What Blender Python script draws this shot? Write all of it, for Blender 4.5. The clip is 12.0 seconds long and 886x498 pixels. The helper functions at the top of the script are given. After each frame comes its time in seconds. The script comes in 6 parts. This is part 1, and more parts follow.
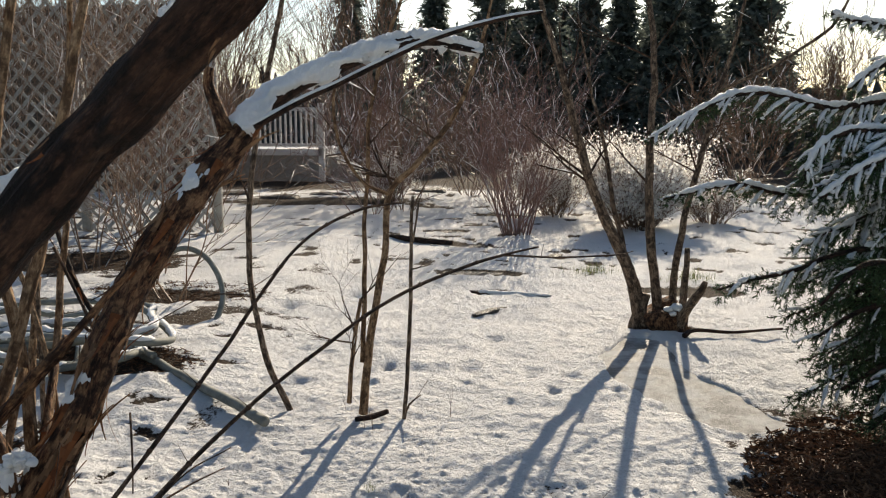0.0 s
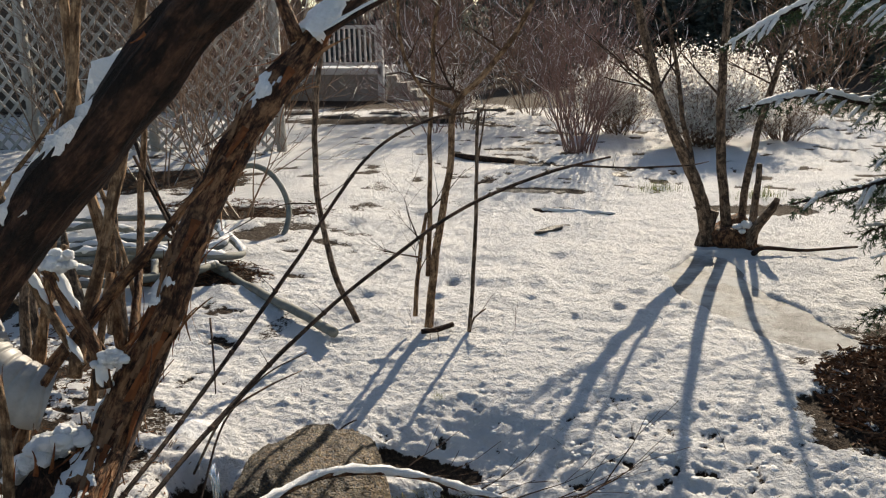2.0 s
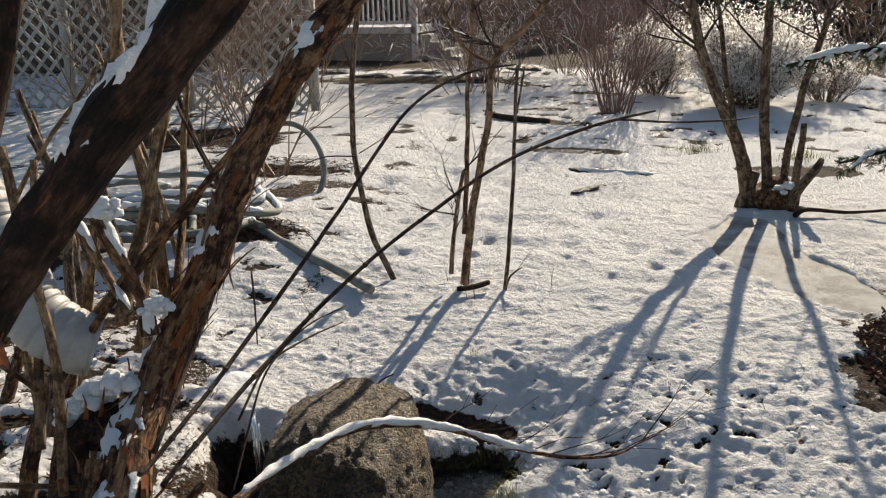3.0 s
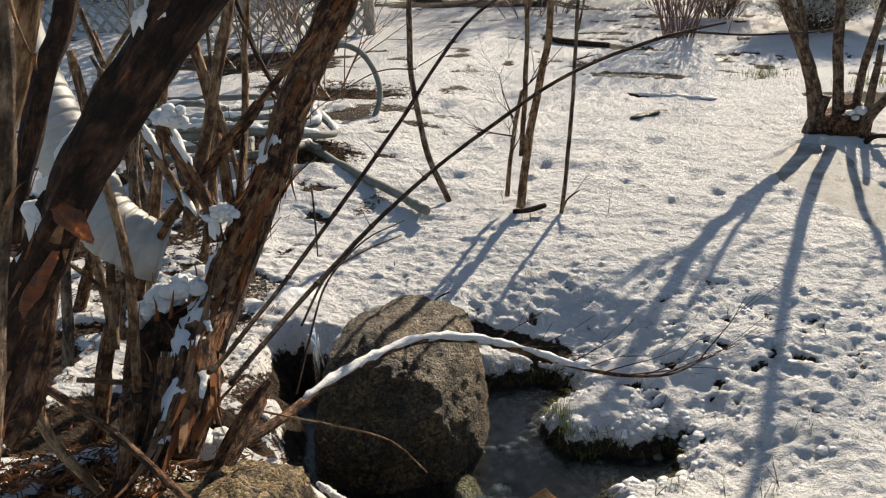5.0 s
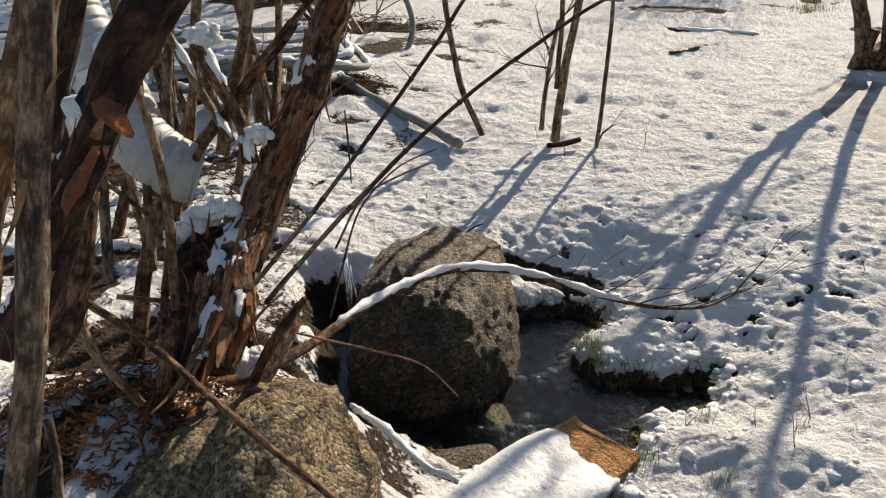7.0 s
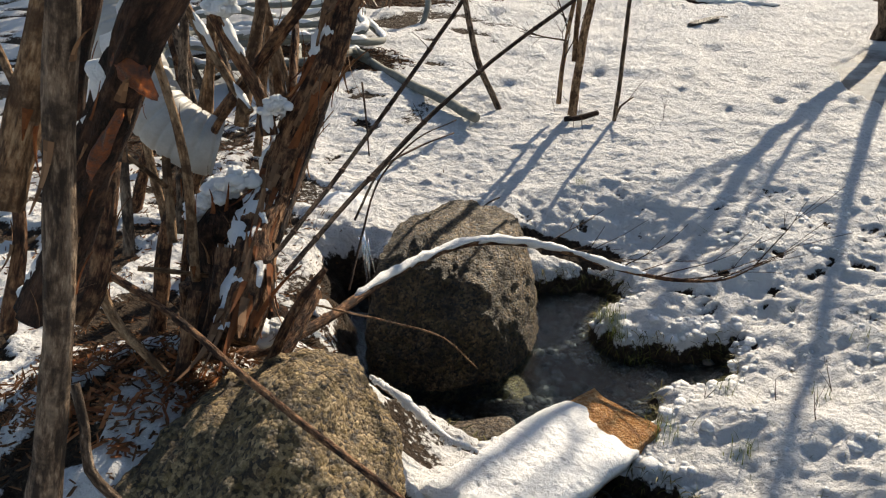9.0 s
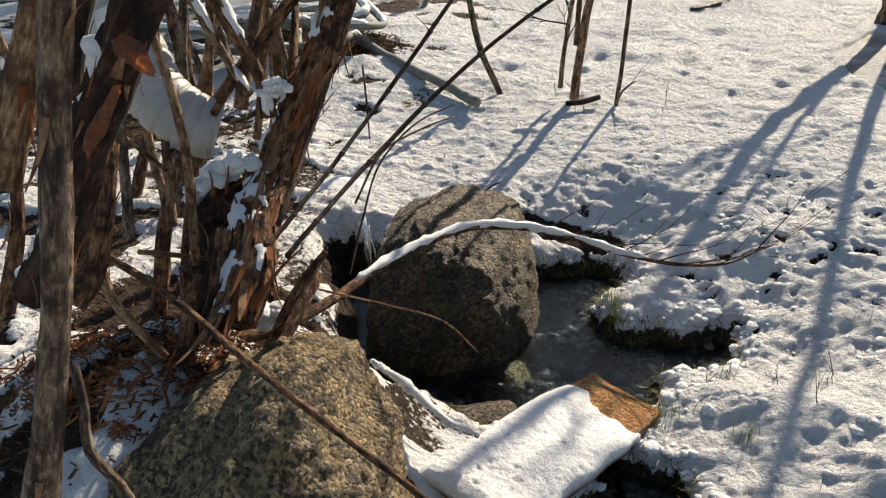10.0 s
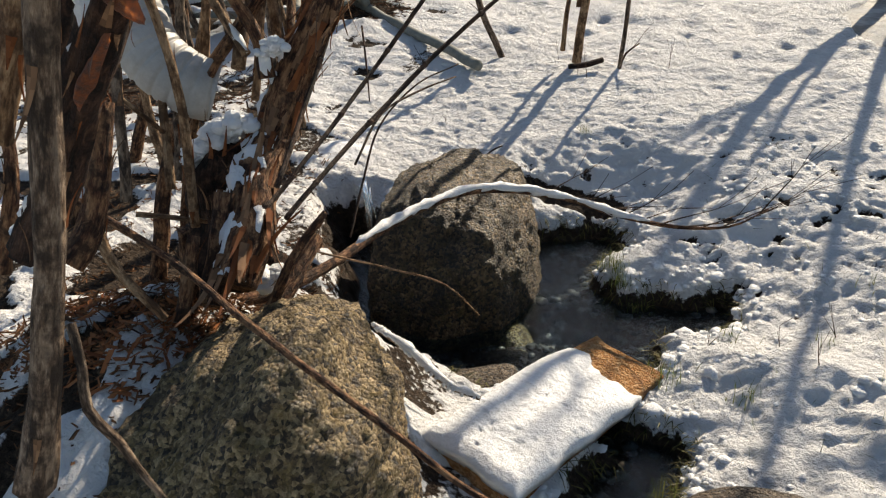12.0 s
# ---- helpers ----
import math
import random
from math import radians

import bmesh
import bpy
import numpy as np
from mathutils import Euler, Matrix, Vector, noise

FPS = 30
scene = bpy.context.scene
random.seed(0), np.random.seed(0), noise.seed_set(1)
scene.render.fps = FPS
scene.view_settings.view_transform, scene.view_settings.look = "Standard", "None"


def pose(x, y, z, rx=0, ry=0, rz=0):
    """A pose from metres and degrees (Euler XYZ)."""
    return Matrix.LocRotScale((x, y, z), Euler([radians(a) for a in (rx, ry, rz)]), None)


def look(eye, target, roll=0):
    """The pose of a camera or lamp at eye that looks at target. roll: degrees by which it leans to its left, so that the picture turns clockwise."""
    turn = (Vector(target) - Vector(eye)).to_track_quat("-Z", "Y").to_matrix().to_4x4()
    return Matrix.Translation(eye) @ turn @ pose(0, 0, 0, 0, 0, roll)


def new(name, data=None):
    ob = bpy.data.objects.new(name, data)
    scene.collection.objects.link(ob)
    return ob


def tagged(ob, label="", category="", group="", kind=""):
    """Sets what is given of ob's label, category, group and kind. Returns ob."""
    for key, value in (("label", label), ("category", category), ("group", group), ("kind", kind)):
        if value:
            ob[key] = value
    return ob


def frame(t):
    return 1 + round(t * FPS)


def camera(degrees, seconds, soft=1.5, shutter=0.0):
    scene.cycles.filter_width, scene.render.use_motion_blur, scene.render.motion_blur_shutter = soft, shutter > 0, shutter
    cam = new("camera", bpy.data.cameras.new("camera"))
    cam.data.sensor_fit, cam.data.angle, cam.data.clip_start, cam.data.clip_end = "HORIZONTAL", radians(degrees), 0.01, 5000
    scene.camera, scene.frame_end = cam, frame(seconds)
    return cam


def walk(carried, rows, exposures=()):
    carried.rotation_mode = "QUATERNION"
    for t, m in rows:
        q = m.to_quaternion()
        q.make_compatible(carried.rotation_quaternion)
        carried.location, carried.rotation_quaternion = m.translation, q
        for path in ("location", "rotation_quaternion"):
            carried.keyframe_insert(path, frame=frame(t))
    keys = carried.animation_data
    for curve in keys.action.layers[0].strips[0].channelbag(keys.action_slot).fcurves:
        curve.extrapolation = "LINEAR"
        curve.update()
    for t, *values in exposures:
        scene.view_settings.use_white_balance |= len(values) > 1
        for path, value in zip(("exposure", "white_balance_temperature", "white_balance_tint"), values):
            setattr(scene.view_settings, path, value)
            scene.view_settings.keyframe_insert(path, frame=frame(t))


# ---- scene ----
cam = camera(58.0, 12.0, 1.2)
PATH = [
    (0, (0.048, 0.153, 1.547), (-0.181, 2.116, 1.238), 0.0),
    (0.5, (0.037, 0.153, 1.539), (-0.223, 2.104, 1.185), -0.2),
    (1, (0.038, 0.148, 1.534), (-0.258, 2.084, 1.132), -0.5),
    (1.5, (0.024, 0.149, 1.522), (-0.312, 2.068, 1.067), -0.6),
    (2, (0.012, 0.147, 1.511), (-0.356, 2.048, 1.011), -0.8),
    (2.5, (0.002, 0.147, 1.502), (-0.4, 2.03, 0.961), -1.0),
    (3, (-0.017, 0.147, 1.483), (-0.457, 2.006, 0.894), -0.9),
    (3.2, (-0.015, 0.141, 1.479), (-0.469, 1.993, 0.873), -0.6),
    (4.8, (-0.03, 0.122, 1.439), (-0.572, 1.905, 0.713), -1.6),
    (5, (-0.033, 0.129, 1.437), (-0.587, 1.899, 0.688), -1.5),
    (5.5, (-0.041, 0.122, 1.427), (-0.619, 1.868, 0.641), -1.6),
    (6, (-0.038, 0.124, 1.412), (-0.629, 1.849, 0.59), -1.6),
    (6.5, (-0.041, 0.122, 1.401), (-0.641, 1.827, 0.543), -1.7),
    (7, (-0.042, 0.118, 1.393), (-0.652, 1.808, 0.514), -1.8),
    (9, (-0.053, 0.112, 1.377), (-0.69, 1.765, 0.45), -2.5),
    (9.5, (-0.055, 0.111, 1.374), (-0.694, 1.761, 0.44), -2.6),
    (10, (-0.054, 0.115, 1.365), (-0.69, 1.753, 0.409), -2.6),
    (10.5, (-0.053, 0.115, 1.355), (-0.686, 1.737, 0.372), -2.7),
    (11, (-0.056, 0.114, 1.353), (-0.688, 1.726, 0.353), -2.7),
    (11.5, (-0.056, 0.118, 1.347), (-0.686, 1.723, 0.334), -2.8),
    (12, (-0.054, 0.121, 1.344), (-0.684, 1.719, 0.32), -2.9),
]
walk(cam, [(t, look(eye, target, roll)) for t, eye, target, roll in PATH], [(0.0, 0.68, 7150, 10), (3.0, 0.72, 7150, 10), (6.0, 0.80, 7150, 10), (12.0, 0.86, 7150, 10)])

# ---- world, sun, exposure ----
SUN_AZ, SUN_EL = 9.0, 27.0          # degrees right of straight ahead (+y), and above the horizon
world = bpy.data.worlds.new("sky")
scene.world = world
world.use_nodes = True
wn, wl = world.node_tree.nodes, world.node_tree.links
sky = wn.new("ShaderNodeTexSky")
sky.sky_type, sky.sun_disc = "NISHITA", False
sky.sun_elevation, sky.sun_rotation = radians(SUN_EL), radians(SUN_AZ)
sky.air_density, sky.dust_density, sky.ozone_density = 1.0, 0.5, 1.5
wl.new(sky.outputs[0], wn["Background"].inputs[0])
wn["Background"].inputs[1].default_value = 0.085
sun = new("sun", bpy.data.lights.new("sun", "SUN"))
sun.data.energy, sun.data.angle, sun.data.color = 4.8, radians(0.55), (1.0, 0.90, 0.76)
sun_dir = Vector((math.sin(radians(SUN_AZ)) * math.cos(radians(SUN_EL)), math.cos(radians(SUN_AZ)) * math.cos(radians(SUN_EL)), math.sin(radians(SUN_EL))))
sun.matrix_world = look(sun_dir * 30, (0, 0, 0))
scene.view_settings.exposure = 0.4


# ---- materials ----
def material(name):
    m = bpy.data.materials.new(name)
    m.use_nodes = True
    return m, m.node_tree.nodes, m.node_tree.links, m.node_tree.nodes["Principled BSDF"]


def noise_tex(n, l, source, scale, detail=4.0, rough=0.6, stretch=None):
    if stretch:
        mp = n.new("ShaderNodeMapping")
        mp.inputs["Scale"].default_value = stretch
        l.new(source, mp.inputs[0])
        source = mp.outputs[0]
    t = n.new("ShaderNodeTexNoise")
    t.inputs["Scale"].default_value, t.inputs["Detail"].default_value, t.inputs["Roughness"].default_value = scale, detail, rough
    l.new(source, t.inputs["Vector"])
    return t.outputs["Fac"]


def ramp(n, l, fac, stops):
    r = n.new("ShaderNodeValToRGB")
    e = r.color_ramp.elements
    while len(e) < len(stops):
        e.new(0.5)
    for k, (p, c) in zip(e, stops):
        k.position, k.color = p, (*c, 1)
    l.new(fac, r.inputs[0])
    return r.outputs[0]


def mixed(n, l, fac, a, b, kind="MIX"):
    x = n.new("ShaderNodeMix")
    x.data_type, x.blend_type = "RGBA", kind
    for sock, v in ((x.inputs[0], fac), (x.inputs[6], a), (x.inputs[7], b)):
        if isinstance(v, (int, float)):
            sock.default_value = v
        elif isinstance(v, tuple):
            sock.default_value = (*v, 1)
        else:
            l.new(v, sock)
    return x.outputs[2]


def bump(n, l, p, height, strength, dist):
    b = n.new("ShaderNodeBump")
    b.inputs["Strength"].default_value, b.inputs["Distance"].default_value = strength, dist
    l.new(height, b.inputs["Height"])
    l.new(b.outputs[0], p.inputs["Normal"])


def coords(n, kind="Object"):
    return n.new("ShaderNodeTexCoord").outputs[kind]


def attribute(n, name, out="Vector"):
    a = n.new("ShaderNodeAttribute")
    a.attribute_name = name
    return a.outputs[out]


def math_node(n, l, op, a, b):
    m = n.new("ShaderNodeMath")
    m.operation = op
    for s, v in zip(m.inputs, (a, b)):
        if isinstance(v, (int, float)):
            s.default_value = v
        else:
            l.new(v, s)
    return m.outputs[0]


def snow_material(name="snow"):
    m, n, l, p = material(name)
    c = n.new("ShaderNodeNewGeometry").outputs["Position"]
    big, fine = noise_tex(n, l, c, 6, 5), noise_tex(n, l, c, 260, 3, 0.7)
    l.new(ramp(n, l, big, [(0.3, (0.66, 0.67, 0.68)), (0.7, (0.78, 0.78, 0.77))]), p.inputs["Base Color"])
    p.inputs["Roughness"].default_value = 0.55
    p.inputs["Specular IOR Level"].default_value = 0.35
    p.inputs["Subsurface Weight"].default_value = 0.3
    p.inputs["Subsurface Radius"].default_value, p.inputs["Subsurface Scale"].default_value = (1.0, 1.05, 1.15), 0.008
    mid = noise_tex(n, l, c, 70, 4, 0.65)
    bump(n, l, p, math_node(n, l, "ADD", fine, math_node(n, l, "MULTIPLY", mid, 2.2)), 0.7, 0.008)
    return m


def ground_material():
    """Grainy snow over wet soil, mulch and old grass; the cover is a property of the sheet's points."""
    m, n, l, p = material("snowy_ground")
    c = n.new("ShaderNodeNewGeometry").outputs["Position"]
    big, mid, fine = noise_tex(n, l, c, 1.3, 5), noise_tex(n, l, c, 55, 5, 0.65), noise_tex(n, l, c, 240, 3, 0.7)
    snow = ramp(n, l, big, [(0.3, (0.65, 0.655, 0.66)), (0.65, (0.79, 0.78, 0.765))])
    soil_n = noise_tex(n, l, c, 60, 6, 0.75)
    soil = ramp(n, l, soil_n, [(0.3, (0.012, 0.009, 0.007)), (0.55, (0.055, 0.038, 0.026)), (0.75, (0.16, 0.11, 0.07))])
    cover = attribute(n, "cover", "Fac")
    edge = math_node(n, l, "ADD", cover, math_node(n, l, "MULTIPLY", math_node(n, l, "SUBTRACT", mid, 0.5), 1.3))
    fac = ramp(n, l, edge, [(0.42, (0, 0, 0)), (0.58, (1, 1, 1))])
    l.new(mixed(n, l, fac, soil, snow), p.inputs["Base Color"])
    l.new(math_node(n, l, "MULTIPLY", fac, 0.25), p.inputs["Subsurface Weight"])
    p.inputs["Subsurface Radius"].default_value, p.inputs["Subsurface Scale"].default_value = (1.0, 1.05, 1.15), 0.014
    wet = attribute(n, "wet", "Fac")
    l.new(ramp(n, l, wet, [(0.0, (0.9, 0.9, 0.9)), (1.0, (0.3, 0.3, 0.3))]), p.inputs["Roughness"])
    p.inputs["Specular IOR Level"].default_value = 0.12
    clump = noise_tex(n, l, c, 24, 3, 0.6)
    h = math_node(n, l, "ADD", math_node(n, l, "MULTIPLY", fine, 0.7), math_node(n, l, "MULTIPLY", mid, 2.0))
    h = math_node(n, l, "ADD", h, math_node(n, l, "MULTIPLY", clump, 3.2))
    bump(n, l, p, h, 1.0, 0.017)
    return m


def bark_material(name, dark, base, light, rough=0.85, fibre=1.0, peel=0.5):
    """Bark in long uneven shreds that run along the stem, with dark gaps and pale worn patches."""
    m, n, l, p = material(name)
    s, c = attribute(n, "stem"), n.new("ShaderNodeNewGeometry").outputs["Position"]
    fib = noise_tex(n, l, s, 1.0, 6, 0.7, (170 * fibre, 170 * fibre, 42))
    shred = noise_tex(n, l, s, 1.0, 4, 0.6, (58, 58, 15))
    blot = noise_tex(n, l, c, 22, 4, 0.65)
    grit = noise_tex(n, l, c, 160, 3, 0.7)
    col = ramp(n, l, fib, [(0.34, dark), (0.50, base), (0.68, light)])
    col = mixed(n, l, ramp(n, l, shred, [(0.50, (0, 0, 0)), (0.60, (peel, peel, peel))]), col, light)
    col = mixed(n, l, ramp(n, l, shred, [(0.36, (0.9, 0.9, 0.9)), (0.44, (0, 0, 0))]), col, dark)
    col = mixed(n, l, ramp(n, l, blot, [(0.40, (0.85, 0.85, 0.85)), (0.54, (0, 0, 0))]), col, dark)
    l.new(col, p.inputs["Base Color"])
    p.inputs["Roughness"].default_value = rough
    p.inputs["Specular IOR Level"].default_value = 0.25
    h = math_node(n, l, "ADD", fib, math_node(n, l, "MULTIPLY", shred, 1.6))
    bump(n, l, p, math_node(n, l, "ADD", h, math_node(n, l, "MULTIPLY", grit, 0.6)), 1.0, 0.011)
    return m


def stone_material(name, dark, base, light, moss=None, wet=1.0):
    m, n, l, p = material(name)
    c = coords(n)
    speck, blot, grain = noise_tex(n, l, c, 62, 5, 0.85), noise_tex(n, l, c, 9, 6, 0.75), noise_tex(n, l, c, 30, 6, 0.8)
    cell = n.new("ShaderNodeTexVoronoi")
    cell.inputs["Scale"].default_value = 120
    l.new(c, cell.inputs["Vector"])
    tone = n.new("ShaderNodeSeparateColor")
    l.new(cell.outputs["Color"], tone.inputs[0])
    mix = math_node(n, l, "ADD", math_node(n, l, "MULTIPLY", speck, 0.7), math_node(n, l, "MULTIPLY", tone.outputs[0], 0.3))
    col = ramp(n, l, mix, [(0.40, dark), (0.52, base), (0.68, light)])
    col = mixed(n, l, ramp(n, l, blot, [(0.46, (0, 0, 0)), (0.60, (0.8, 0.8, 0.8))]), col, dark)
    if moss:
        col = mixed(n, l, ramp(n, l, grain, [(0.50, (0, 0, 0)), (0.64, (0.75, 0.75, 0.75))]), col, moss)
    l.new(col, p.inputs["Base Color"])
    l.new(ramp(n, l, blot, [(0.3, (0.42 * wet,) * 3), (0.7, (0.8 * wet,) * 3)]), p.inputs["Roughness"])
    grit = math_node(n, l, "ADD", math_node(n, l, "MULTIPLY", speck, 0.8), math_node(n, l, "MULTIPLY", cell.outputs["Distance"], -0.5))
    bump(n, l, p, math_node(n, l, "ADD", grain, grit), 1.0, 0.045)
    return m


def plain_material(name, a, b, scale=12, rough=0.6, relief=0.3, metal=0.0, spec=0.4):
    m, n, l, p = material(name)
    c = n.new("ShaderNodeNewGeometry").outputs["Position"]
    f, g = noise_tex(n, l, c, scale, 5, 0.65), noise_tex(n, l, c, scale * 9, 3)
    l.new(ramp(n, l, math_node(n, l, "ADD", math_node(n, l, "MULTIPLY", f, 0.7), math_node(n, l, "MULTIPLY", g, 0.3)), [(0.35, a), (0.65, b)]), p.inputs["Base Color"])
    p.inputs["Roughness"].default_value, p.inputs["Metallic"].default_value = rough, metal
    p.inputs["Specular IOR Level"].default_value = spec
    if relief:
        bump(n, l, p, g, relief, 0.003)
    return m


def leaf_material(name, a, b, rough=0.55, through_light=0.25):
    """Needles, blades and leaves: colour varies from piece to piece, and some light passes through."""
    m, n, l, p = material(name)
    r = n.new("ShaderNodeNewGeometry").outputs["Random Per Island"]
    col = ramp(n, l, r, [(0.0, a), (1.0, b)])
    l.new(col, p.inputs["Base Color"])
    p.inputs["Roughness"].default_value = rough
    p.inputs["Specular IOR Level"].default_value = 0.12
    t = n.new("ShaderNodeBsdfTranslucent")
    l.new(col, t.inputs[0])
    x = n.new("ShaderNodeMixShader")
    x.inputs[0].default_value = through_light
    l.new(p.outputs[0], x.inputs[1])
    l.new(t.outputs[0], x.inputs[2])
    l.new(x.outputs[0], n["Material Output"].inputs[0])
    return m


def flap_material():
    """Curled bark: brown outside with thin orange patches that let light through."""
    m, n, l, p = material("orange_bark_flap")
    c = n.new("ShaderNodeNewGeometry").outputs["Position"]
    blot, fib = noise_tex(n, l, c, 60, 4, 0.65), noise_tex(n, l, c, 1.0, 5, 0.7, (160, 160, 420))
    col = ramp(n, l, blot, [(0.36, (0.045, 0.016, 0.008)), (0.52, (0.17, 0.050, 0.016)), (0.68, (0.36, 0.12, 0.035))])
    l.new(col, p.inputs["Base Color"])
    p.inputs["Roughness"].default_value = 0.5
    bump(n, l, p, fib, 0.8, 0.003)
    t, x = n.new("ShaderNodeBsdfTranslucent"), n.new("ShaderNodeMixShader")
    l.new(col, t.inputs[0])
    l.new(ramp(n, l, blot, [(0.42, (0.1, 0.1, 0.1)), (0.66, (0.65, 0.65, 0.65))]), x.inputs[0])
    l.new(p.outputs[0], x.inputs[1])
    l.new(t.outputs[0], x.inputs[2])
    l.new(x.outputs[0], n["Material Output"].inputs[0])
    return m


def water_material():
    m, n, l, p = material("stream_water")
    c = n.new("ShaderNodeNewGeometry").outputs["Position"]
    p.inputs["Base Color"].default_value = (0.36, 0.60, 0.78, 1)
    p.inputs["Specular IOR Level"].default_value = 0.3
    p.inputs["Transmission Weight"].default_value = 1.0
    p.inputs["IOR"].default_value, p.inputs["Roughness"].default_value = 1.33, 0.03
    bump(n, l, p, math_node(n, l, "ADD", noise_tex(n, l, c, 22, 3), noise_tex(n, l, c, 70, 2)), 0.35, 0.008)
    return m


def ice_material():
    m, n, l, p = material("wet_ice")
    c = n.new("ShaderNodeNewGeometry").outputs["Position"]
    crust = noise_tex(n, l, c, 5, 5)
    l.new(ramp(n, l, crust, [(0.42, (0.15, 0.147, 0.14)), (0.60, (0.46, 0.46, 0.45))]), p.inputs["Base Color"])
    l.new(ramp(n, l, crust, [(0.40, (0.30, 0.30, 0.30)), (0.58, (0.8, 0.8, 0.8))]), p.inputs["Roughness"])
    p.inputs["Specular IOR Level"].default_value = 0.07
    bump(n, l, p, math_node(n, l, "ADD", noise_tex(n, l, c, 40, 4, 0.7), noise_tex(n, l, c, 150, 3, 0.7)), 0.9, 0.008)
    return m


SNOW = snow_material()
GROUND = ground_material()
BARK = bark_material("peeling_bark", (0.013, 0.006, 0.004), (0.125, 0.053, 0.026), (0.40, 0.225, 0.115))
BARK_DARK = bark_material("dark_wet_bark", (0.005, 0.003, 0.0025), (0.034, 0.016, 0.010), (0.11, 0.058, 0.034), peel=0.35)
CANE = bark_material("pale_cane_bark", (0.07, 0.036, 0.018), (0.27, 0.155, 0.080), (0.52, 0.36, 0.22), peel=0.4)
GREY_BARK = bark_material("grey_brown_bark", (0.030, 0.020, 0.014), (0.15, 0.098, 0.064), (0.40, 0.30, 0.215), peel=0.45)
TWIG = bark_material("thin_twig_bark", (0.016, 0.010, 0.007), (0.075, 0.042, 0.028), (0.18, 0.11, 0.073))
RED_TWIG = plain_material("red_twig_bark", (0.08, 0.038, 0.03), (0.26, 0.135, 0.105), 6, 0.35, 0.0, 0.0, 0.8)
FAR_TWIG = plain_material("brown_twig_bark", (0.07, 0.038, 0.022), (0.23, 0.13, 0.072), 6, 0.45, 0.0, 0.0, 0.5)
FLAP = leaf_material("curled_bark_strip", (0.09, 0.030, 0.013), (0.22, 0.08, 0.03), 0.7, 0.18)
BIG_FLAP = flap_material()
STRIP = leaf_material("dull_bark_strip", (0.05, 0.026, 0.015), (0.26, 0.15, 0.085), 0.8, 0.1)
STONE = stone_material("granite_boulder", (0.040, 0.025, 0.012), (0.36, 0.24, 0.105), (0.72, 0.53, 0.28), (0.30, 0.20, 0.06))
STONE_WET = stone_material("wet_brown_stone", (0.035, 0.022, 0.012), (0.13, 0.085, 0.045), (0.27, 0.20, 0.13))
SLAB = stone_material("rusty_slab", (0.48, 0.21, 0.07), (0.72, 0.37, 0.14), (0.82, 0.54, 0.28), None, 0.4)
STONE_MOSSY = stone_material("mossy_boulder", (0.018, 0.013, 0.007), (0.135, 0.080, 0.034), (0.31, 0.205, 0.095), (0.12, 0.088, 0.026))
OCHRE = stone_material("ochre_stone", (0.10, 0.06, 0.02), (0.30, 0.19, 0.06), (0.45, 0.32, 0.13))
FLAGSTONE = stone_material("flagstone", (0.04, 0.032, 0.025), (0.12, 0.10, 0.08), (0.22, 0.19, 0.16))
WATER, ICE = water_material(), ice_material()
PIPE = plain_material("white_ribbed_plastic", (0.27, 0.265, 0.25), (0.37, 0.365, 0.35), 9, 0.5, 0.1)
HOSE = plain_material("grey_hose_plastic", (0.10, 0.105, 0.09), (0.20, 0.205, 0.18), 14, 0.75, 0.15)
MULCH = leaf_material("bark_chip", (0.035, 0.017, 0.010), (0.20, 0.105, 0.058), 0.6, 0.05)
STRAW = leaf_material("dead_leaf_litter", (0.035, 0.018, 0.010), (0.24, 0.12, 0.06), 0.7, 0.25)
GRASS = leaf_material("winter_grass", (0.05, 0.085, 0.02), (0.25, 0.26, 0.08), 0.5, 0.35)
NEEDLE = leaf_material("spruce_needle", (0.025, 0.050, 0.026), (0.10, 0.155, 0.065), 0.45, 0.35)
# far needles: distance haze put into the colour, paler and greyer than the spruce
FAR_NEEDLE = leaf_material("hazed_conifer_needle", (0.05, 0.066, 0.062), (0.16, 0.185, 0.16), 0.6, 0.45)
FROST = leaf_material("frosted_seed_head", (0.66, 0.63, 0.58), (0.90, 0.89, 0.87), 0.5, 0.7)
WHITE_WOOD = plain_material("white_painted_wood", (0.62, 0.61, 0.58), (0.80, 0.79, 0.77), 6, 0.55, 0.2)
GREY_WOOD = plain_material("weathered_lattice_wood", (0.24, 0.23, 0.205), (0.40, 0.385, 0.355), 8, 0.7, 0.3)
# dark brown that stands in for the shade behind the lattice
GAP_SHADE = plain_material("lattice_gap_shade", (0.035, 0.026, 0.02), (0.085, 0.062, 0.045), 5, 0.8, 0.3)
HEDGE_WOOD = plain_material("far_hill_woods", (0.02, 0.022, 0.02), (0.06, 0.06, 0.055), 0.35, 0.9, 0.0)


